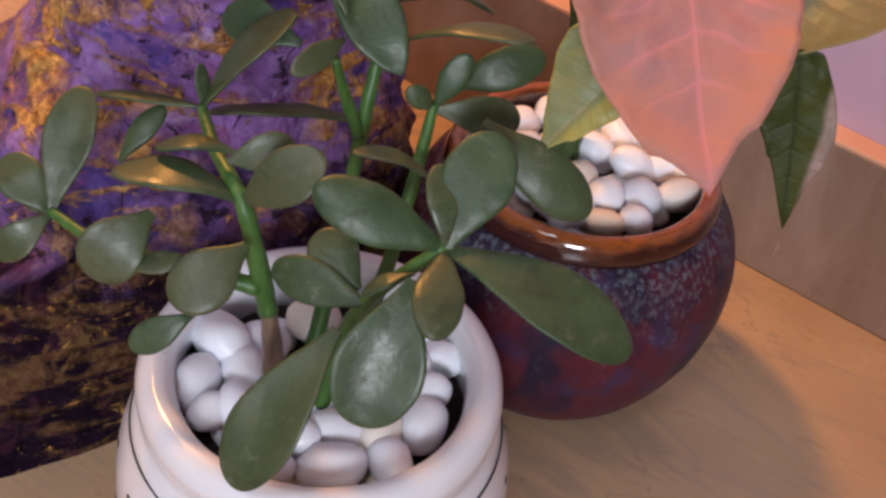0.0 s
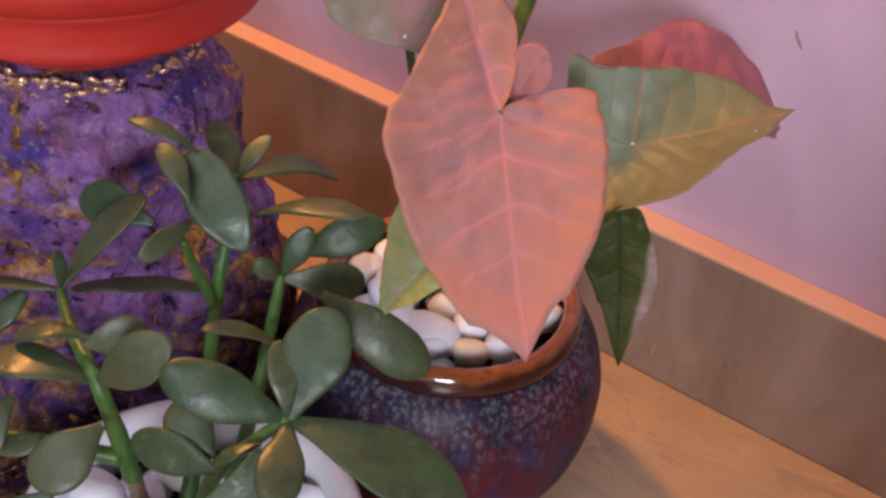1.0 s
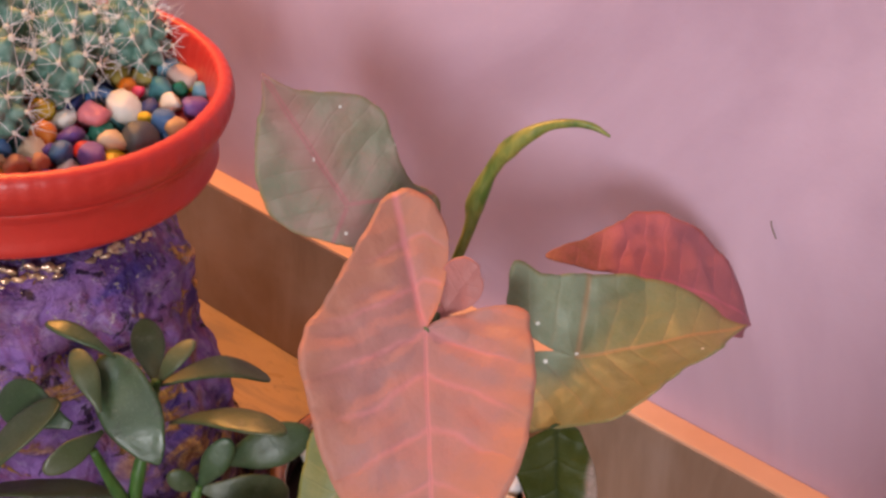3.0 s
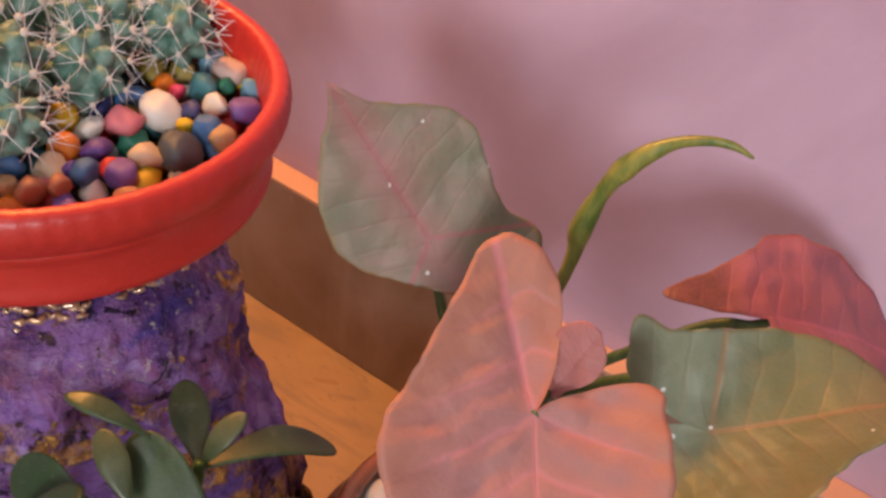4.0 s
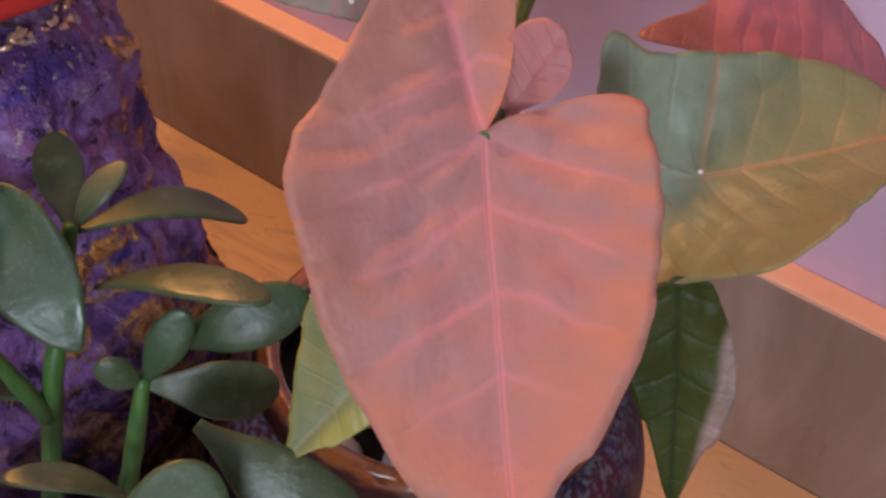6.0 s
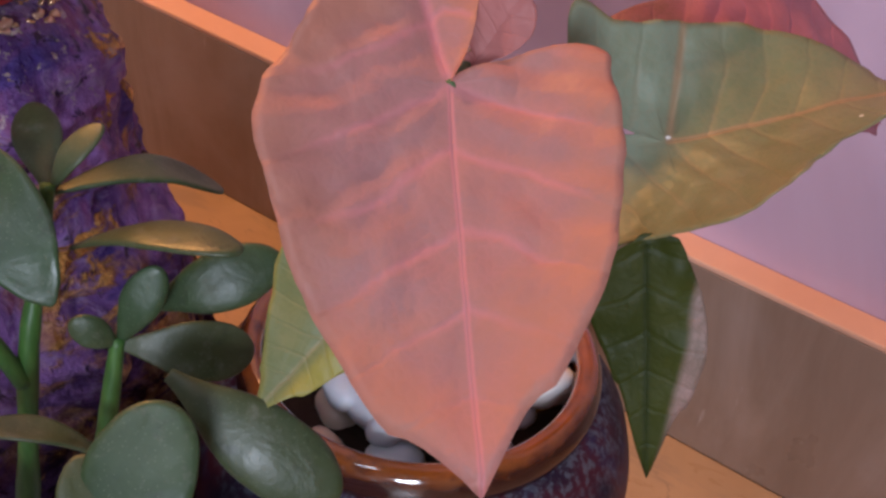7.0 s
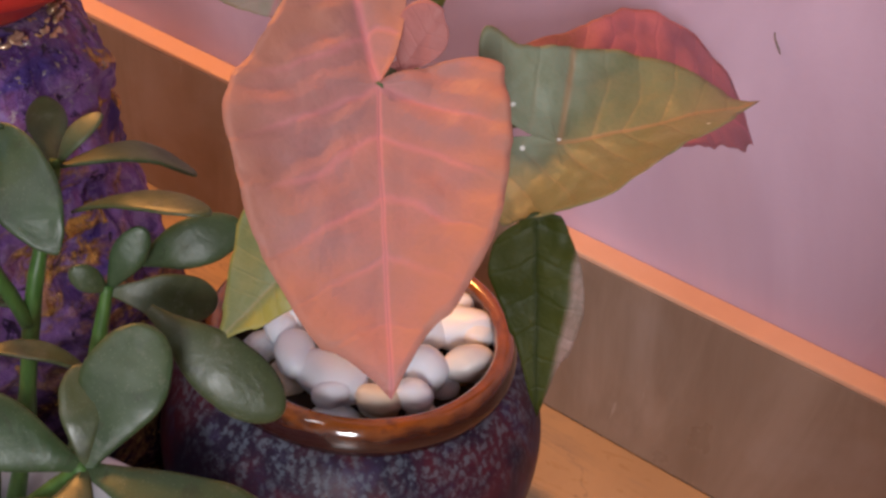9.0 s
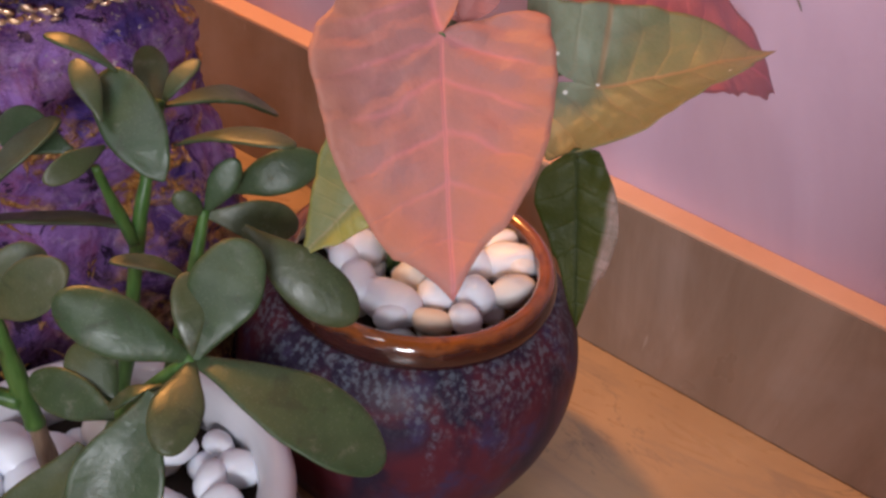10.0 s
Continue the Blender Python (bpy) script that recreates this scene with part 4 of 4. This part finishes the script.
def petiole(points, radius=0.0017, knobby=0.1, material=None):
    k = len(points)
    part("petiole", tube_bm(local(O, points), [radius * (1.5 - 0.6 * i / (k - 1)) for i in range(k)], 10, 7, knobby), material or M_PETIOLE, plant)


leaf(M_LEAF_PINK, "large salmon-pink arrow-shaped leaf with rosy veins",
    node=(-0.0007, -0.2097, 0.2745), along=(0.5646, -0.5767, -0.5905), face=(0.3627, -0.4693, 0.8051),
    bend=(0.9060, 4.0000, 4.0000), creases=(-2.95,), quilt=0.0012, radii=[47.5, 49.0, 40.5, 35.8, 33.5, 33.0, 34.6, 38.8, 42.2, 44.2, 48.2, 54.5, 63.6, 76.3, 88.2, 69.4, 57.8, 49.3, 43.0, 38.7, 35.7, 34.3, 32.0, 11.0, 3.2, 2.5, 15.0, 37.0])
leaf(M_LEAF_FOLD, "small salmon-pink folded leaf lobe",
    node=(-0.0019, -0.1980, 0.2750), along=(0.2186, 0.5748, 0.7885), face=(0.3030, -0.8081, 0.5051),
    bend=(0.0000, 0.0000, 0.0000), radii=[2.5, 2.5, 2.5, 2.5, 2.5, 2.5, 2.5, 2.5, 2.5, 3.0, 5.0, 10.5, 15.0, 17.6, 20.2, 20.4, 18.6, 14.5, 7.0, 2.5, 2.5, 2.5, 2.5, 2.5, 2.5, 2.5, 2.5, 2.5], quilt=0.0002)
leaf(M_LEAF_GREY, "grey-green leaf with a pink midrib",
    node=(-0.0706, -0.1684, 0.2726), along=(-0.6319, -0.1607, 0.7582), face=(0.6497, -0.6433, 0.4051),
    bend=(2.9000, 0.0013, 0.0121), quilt=0.0, radii=[21.2, 24.9, 31.8, 38.6, 36.3, 33.9, 26.3, 25.8, 27.4, 31.9, 38.9, 41.9, 43.9, 46.9, 59.9, 47.7, 40.7, 36.6, 32.3, 29.3, 24.5, 21.0, 17.8, 16.2, 15.6, 15.7, 16.6, 18.7], ribs=7.0)
leaf(M_LEAF_LIME, "olive and grey-green leaf with white specks",
    node=(0.0274, -0.1513, 0.2448), along=(0.7398, 0.6031, 0.2982), face=(0.0860, -0.5244, 0.8471),
    bend=(0.6818, 16.0740, -16.9071), creases=(1.2,), radii=[16.6, 20.3, 25.0, 29.2, 33.3, 31.1, 30.9, 32.5, 35.8, 36.2, 37.1, 37.8, 41.8, 53.1, 63.2, 56.8, 50.7, 44.2, 37.2, 32.0, 29.2, 28.0, 29.5, 34.9, 31.0, 26.0, 8.0, 18.0], ribs=6.0)
leaf(M_LEAF_RED, "crimson leaf close to the wall",
    node=(0.0159, -0.0809, 0.2405), along=(0.6036, 0.7692, -0.2096), face=(0.3386, -0.0093, 0.9409),
    bend=(-4.5498, 1.5540, 2.0457), radii=[10.1, 4.2, 4.1, 4.4, 6.8, 16.6, 33.0, 37.2, 37.3, 37.5, 38.9, 40.8, 46.2, 58.8, 71.5, 70.5, 64.0, 57.5, 46.5, 41.7, 37.0, 29.5, 26.4, 25.8, 26.4, 28.9, 34.3, 38.6], ribs=7.0, quilt=0.0002)
leaf(M_LEAF_DARK, "dark green leaf hanging down",
    node=(0.0390, -0.1793, 0.2345), along=(0.2895, -0.1678, -0.9423), face=(0.3853, -0.8808, 0.2752),
    bend=(0.0000, 0.0000, 0.0000), radii=[2.5, 2.5, 2.5, 2.5, 2.5, 2.6, 3.1, 4.2, 6.8, 12.7, 17.7, 22.9, 27.4, 36.5, 64.3, 44.2, 32.9, 22.5, 15.5, 11.5, 9.6, 8.5, 7.4, 4.7, 3.5, 3.0, 2.7, 2.5], quilt=0.0001)
leaf(M_LEAF_YOUNG, "yellow-green leaf hanging over the pebbles",
    node=(0.0010, -0.2406, 0.2342), along=(-0.2880, -0.6269, -0.7239), face=(0.2596, -0.7788, 0.5711),
    bend=(0.0000, 0.0000, 0.0000), radii=[2.5, 2.5, 2.7, 4.0, 8.5, 15.7, 20.9, 21.1, 20.5, 20.3, 20.2, 21.2, 23.3, 27.1, 34.5, 24.4, 17.7, 14.8, 13.3, 10.8, 8.8, 7.8, 4.4, 3.1, 2.5, 2.5, 2.5, 2.5], quilt=0.0001)
petiole([(-0.064, -0.130, 0.100), (-0.062, -0.132, 0.180), (-0.026, -0.160, 0.250), (-0.006, -0.194, 0.2715), (-0.0007, -0.2097, 0.2735)])
petiole([(-0.068, -0.131, 0.100), (-0.070, -0.134, 0.170), (-0.074, -0.150, 0.226), (-0.0745, -0.160, 0.258), (-0.0723, -0.1661, 0.2700)])
petiole([(-0.061, -0.127, 0.100), (-0.058, -0.126, 0.170), (-0.010, -0.124, 0.224), (0.016, -0.132, 0.2350), (0.0240, -0.1430, 0.2380)])
petiole([(-0.063, -0.124, 0.100), (-0.058, -0.116, 0.170), (-0.010, -0.090, 0.224), (0.009, -0.083, 0.2340), (0.0158, -0.0807, 0.2392)])
petiole([(-0.062, -0.133, 0.100), (-0.054, -0.136, 0.180), (0.004, -0.146, 0.212), (0.034, -0.163, 0.2240), (0.0390, -0.1783, 0.2335)])
petiole([(-0.066, -0.134, 0.100), (-0.058, -0.150, 0.180), (-0.010, -0.220, 0.240), (-0.003, -0.233, 0.2430), (0.0010, -0.2406, 0.2342)])
part("rolled_leaf", tube_bm(local(O, [(-0.066, -0.128, 0.100), (-0.058, -0.124, 0.190), (-0.048, -0.117, 0.246), (-0.047, -0.115, 0.262), (-0.0425, -0.1135, 0.279), (-0.0355, -0.112, 0.2925), (-0.026, -0.108, 0.3025), (-0.0165, -0.1055, 0.3075), (-0.008, -0.1025, 0.3085), (-0.001, -0.100, 0.3060)]), [0.0022, 0.0020, 0.0024, 0.0041, 0.0029, 0.0040, 0.0023, 0.0017, 0.0014, 0.0005], 14, 7, 0.10), M_ROLLED, plant, "tightly rolled young yellow-green leaf")

# ---- the jade plant ----
jade = empty("jade_plant", WHITE + Vector((0, 0, 0.100)), "jade plant with thick glossy dark green leaves on green stems", "houseplant")
JO = jade.location
rng = random.Random(7)


def jade_leaf(base, tip, width, face, belly=0.61, neck=0.18):
    """A thick paddle: narrow at the stalk, broad and rounded beyond the middle, with a soft raised edge."""
    b, e = Vector(base) - JO, Vector(tip) - JO
    axis = e - b
    length = axis.length
    a = axis.normalized()
    n = Vector(face)
    n = (n - a * n.dot(a)).normalized()
    s = a.cross(n)
    thick = min(0.0036, 0.0016 + width * 0.07)
    arch, twist = rng.uniform(0.03, 0.13) * length, rng.uniform(-0.25, 0.25)
    cupped = rng.uniform(-0.10, 0.26)
    bm, rings, m = bmesh.new(), [], 20
    for i in range(27):
        t = i / 26
        t = 0.5 - 0.5 * math.cos(math.pi * t)
        w = 0.5 * width * (neck + (1 - neck) * math.sin(0.5 * math.pi * (t / belly) ** 1.15) ** 1.2 if t < belly else math.sqrt(max(0.0, 1 - ((t - belly) / (1 - belly)) ** 2.1)))
        w = max(w * (1 + 0.06 * noise.noise((t * 5, length * 300, width * 500))), 0.0004)
        if neck > 0.25:
            w = max(w * min(1.0, t / 0.10) ** 0.5, 0.0004)
        h = thick * (0.75 + 0.25 * math.sin(math.pi * t)) * min(1, w / (0.16 * width)) * 0.5
        c = b + a * (length * t) + n * (arch * math.sin(math.pi * t) - 0.35 * arch * t)
        tw = twist * t
        ss, nn = s * math.cos(tw) + n * math.sin(tw), n * math.cos(tw) - s * math.sin(tw)
        ring = []
        for k in range(m):
            q = 2 * math.pi * k / m
            x = math.copysign(abs(math.cos(q)) ** 0.8, math.cos(q))
            y = math.copysign(abs(math.sin(q)) ** 0.9, math.sin(q))
            dish = cupped * w * x * x
            ring.append(bm.verts.new(c + ss * (w * x) + nn * (h * y + dish + 0.0003 * noise.noise((c + ss * x * w) * 130) + 0.0009 * noise.noise((c + ss * x * w) * 55))))
        rings.append(ring)
    for p, q in zip(rings, rings[1:]):
        for k in range(m):
            bm.faces.new((p[k], p[(k + 1) % m], q[(k + 1) % m], q[k]))
    bm.faces.new(rings[0][::-1])
    bm.faces.new(rings[-1])
    part("leaf", bm, M_JADE, jade)


def jade_stem(points, thick, material, label=""):
    k = len(points)
    part("stem", tube_bm(local(JO, points), [thick * (1 - 0.45 * i / (k - 1)) for i in range(k)], 12, 7, 0.18), material, jade, label)


jade_stem([(-0.063, -0.322, 0.098), (-0.063, -0.326, 0.120), (-0.062, -0.331, 0.150)], 0.0052, M_JADE_BARK, "brown woody stem base")
jade_stem([(-0.062, -0.331, 0.148), (-0.065, -0.334, 0.172), (-0.070, -0.336, 0.194), (-0.092, -0.327, 0.199), (-0.108, -0.317, 0.202)], 0.0036, M_JADE_STEM)
jade_stem([(-0.066, -0.302, 0.098), (-0.072, -0.284, 0.140), (-0.072, -0.275, 0.195), (-0.075, -0.266, 0.218), (-0.077, -0.259, 0.237)], 0.0034, M_JADE_STEM)
jade_stem([(-0.072, -0.277, 0.190), (-0.074, -0.283, 0.207), (-0.076, -0.288, 0.224)], 0.0026, M_JADE_STEM)
jade_stem([(-0.052, -0.298, 0.098), (-0.047, -0.285, 0.150), (-0.049, -0.272, 0.185), (-0.051, -0.264, 0.208)], 0.0034, M_JADE_STEM)
jade_stem([(-0.045, -0.322, 0.098), (-0.034, -0.324, 0.150), (-0.024, -0.322, 0.176), (-0.009, -0.309, 0.197)], 0.0036, M_JADE_STEM)
jade_stem([(-0.063, -0.334, 0.160), (-0.085, -0.350, 0.166), (-0.108, -0.362, 0.168), (-0.130, -0.365, 0.171)], 0.0031, M_JADE_STEM)
jade_leaf((-0.009, -0.309, 0.196), (0.052, -0.290, 0.180), 0.026, (0.267, -0.048, 0.962))
jade_leaf((-0.009, -0.309, 0.196), (-0.013, -0.282, 0.225), 0.023, (0.402, -0.643, 0.652))
jade_leaf((-0.026, -0.271, 0.217), (0.013, -0.259, 0.194), 0.019, (0.541, -0.588, 0.602))
jade_leaf((-0.009, -0.309, 0.196), (-0.046, -0.330, 0.211), 0.019, (0.564, -0.566, 0.601))
jade_leaf((-0.009, -0.309, 0.196), (0.009, -0.337, 0.190), 0.016, (0.081, -0.146, 0.986))
jade_leaf((-0.008, -0.325, 0.194), (-0.002, -0.355, 0.157), 0.028, (0.419, -0.672, 0.611))
jade_leaf((-0.024, -0.340, 0.172), (-0.027, -0.383, 0.131), 0.024, (0.178, -0.681, 0.710))
jade_leaf((-0.025, -0.324, 0.171), (-0.059, -0.333, 0.172), 0.015, (0.189, -0.667, 0.721))
jade_leaf((-0.032, -0.321, 0.171), (-0.053, -0.318, 0.182), 0.017, (0.299, -0.569, 0.766))
jade_leaf((-0.009, -0.309, 0.196), (-0.023, -0.298, 0.216), 0.011, (0.525, -0.521, 0.673))
jade_leaf((-0.013, -0.318, 0.189), (-0.023, -0.331, 0.182), 0.007, (-0.304, -0.239, 0.922))
jade_leaf((-0.051, -0.264, 0.206), (-0.046, -0.254, 0.226), 0.010, (0.419, -0.852, 0.314))
jade_leaf((-0.053, -0.253, 0.209), (-0.031, -0.229, 0.222), 0.015, (0.440, -0.722, 0.534))
jade_leaf((-0.068, -0.261, 0.224), (-0.026, -0.248, 0.239), 0.013, (-0.333, -0.008, 0.943))
jade_leaf((-0.051, -0.264, 0.206), (-0.057, -0.272, 0.215), 0.008, (0.900, -0.353, 0.256))
jade_leaf((-0.051, -0.264, 0.206), (-0.029, -0.241, 0.201), 0.015, (0.673, -0.506, 0.539))
jade_leaf((-0.034, -0.283, 0.195), (-0.054, -0.302, 0.206), 0.008, (0.285, 0.259, 0.923))
jade_leaf((-0.057, -0.276, 0.222), (-0.091, -0.270, 0.247), 0.021, (0.381, -0.614, 0.691), 0.48, 0.34)
jade_leaf((-0.077, -0.259, 0.235), (-0.102, -0.243, 0.242), 0.012, (0.154, -0.217, 0.964))
jade_leaf((-0.077, -0.259, 0.235), (-0.074, -0.244, 0.248), 0.008, (0.058, -0.685, 0.726))
jade_leaf((-0.077, -0.259, 0.235), (-0.063, -0.216, 0.222), 0.013, (0.051, 0.262, 0.964))
jade_leaf((-0.086, -0.269, 0.248), (-0.109, -0.279, 0.256), 0.007, (0.317, 0.006, 0.948))
jade_leaf((-0.075, -0.285, 0.240), (-0.094, -0.279, 0.253), 0.009, (0.494, -0.308, 0.813))
jade_leaf((-0.098, -0.280, 0.216), (-0.129, -0.287, 0.218), 0.017, (0.204, -0.743, 0.637))
jade_leaf((-0.077, -0.283, 0.229), (-0.079, -0.306, 0.225), 0.009, (0.680, -0.169, 0.714))
jade_leaf((-0.108, -0.317, 0.202), (-0.097, -0.285, 0.232), 0.018, (-0.402, -0.544, 0.736))
jade_leaf((-0.108, -0.317, 0.202), (-0.140, -0.335, 0.199), 0.010, (-0.208, 0.191, 0.959))
jade_leaf((-0.108, -0.317, 0.202), (-0.113, -0.313, 0.215), 0.006, (0.890, -0.093, 0.445))
jade_leaf((-0.072, -0.275, 0.195), (-0.116, -0.307, 0.192), 0.015, (-0.169, 0.148, 0.975))
jade_leaf((-0.070, -0.336, 0.194), (-0.107, -0.357, 0.198), 0.017, (0.131, -0.055, 0.990))
jade_leaf((-0.070, -0.336, 0.194), (-0.049, -0.322, 0.216), 0.018, (0.253, -0.908, 0.335))
jade_leaf((-0.079, -0.330, 0.206), (-0.100, -0.345, 0.204), 0.010, (-0.072, -0.032, 0.997))
jade_leaf((-0.080, -0.333, 0.203), (-0.065, -0.317, 0.209), 0.013, (0.471, -0.673, 0.571))
jade_leaf((-0.060, -0.344, 0.187), (-0.067, -0.369, 0.173), 0.020, (0.531, -0.517, 0.672))
jade_leaf((-0.067, -0.360, 0.163), (-0.079, -0.377, 0.151), 0.011, (0.391, -0.717, 0.577))
jade_leaf((-0.072, -0.353, 0.178), (-0.088, -0.367, 0.175), 0.009, (0.105, -0.348, 0.931))
jade_leaf((-0.130, -0.365, 0.170), (-0.142, -0.338, 0.203), 0.017, (0.482, -0.596, 0.642))
jade_leaf((-0.130, -0.365, 0.170), (-0.152, -0.366, 0.182), 0.016, (0.453, -0.462, 0.762))
jade_leaf((-0.130, -0.365, 0.170), (-0.138, -0.383, 0.156), 0.012, (0.575, -0.627, 0.525))
jade_leaf((-0.091, -0.355, 0.188), (-0.098, -0.377, 0.171), 0.021, (0.556, -0.618, 0.555))
jade_leaf((-0.121, -0.343, 0.185), (-0.118, -0.325, 0.201), 0.009, (0.101, -0.664, 0.741))
jade_leaf((-0.130, -0.364, 0.170), (-0.140, -0.367, 0.173), 0.008, (0.400, -0.539, 0.742))

# ---- the floor, slab by slab ----
floor = tagged(link("floor", box_bm((-1.8, -2.5, -0.05), (1.8, 0.016, -0.0015)), M_GROUT, smooth=False), "tan stone slab floor with fine joints", "floor", kind="structure")
for ix in range(-4, 3):
    for iy in range(5):
        x0, y1 = 0.20 + 0.61 * ix, -0.61 * iy
        lo = (max(x0 + 0.0003, -1.8), max(y1 - 0.6096, -2.5), -0.02)
        hi = (min(x0 + 0.6097, 1.8), y1 if iy else 0.0, 0.0)
        stone = part("floor_slab", box_bm(lo, hi, 0.0005), M_FLOOR, floor, "", False)
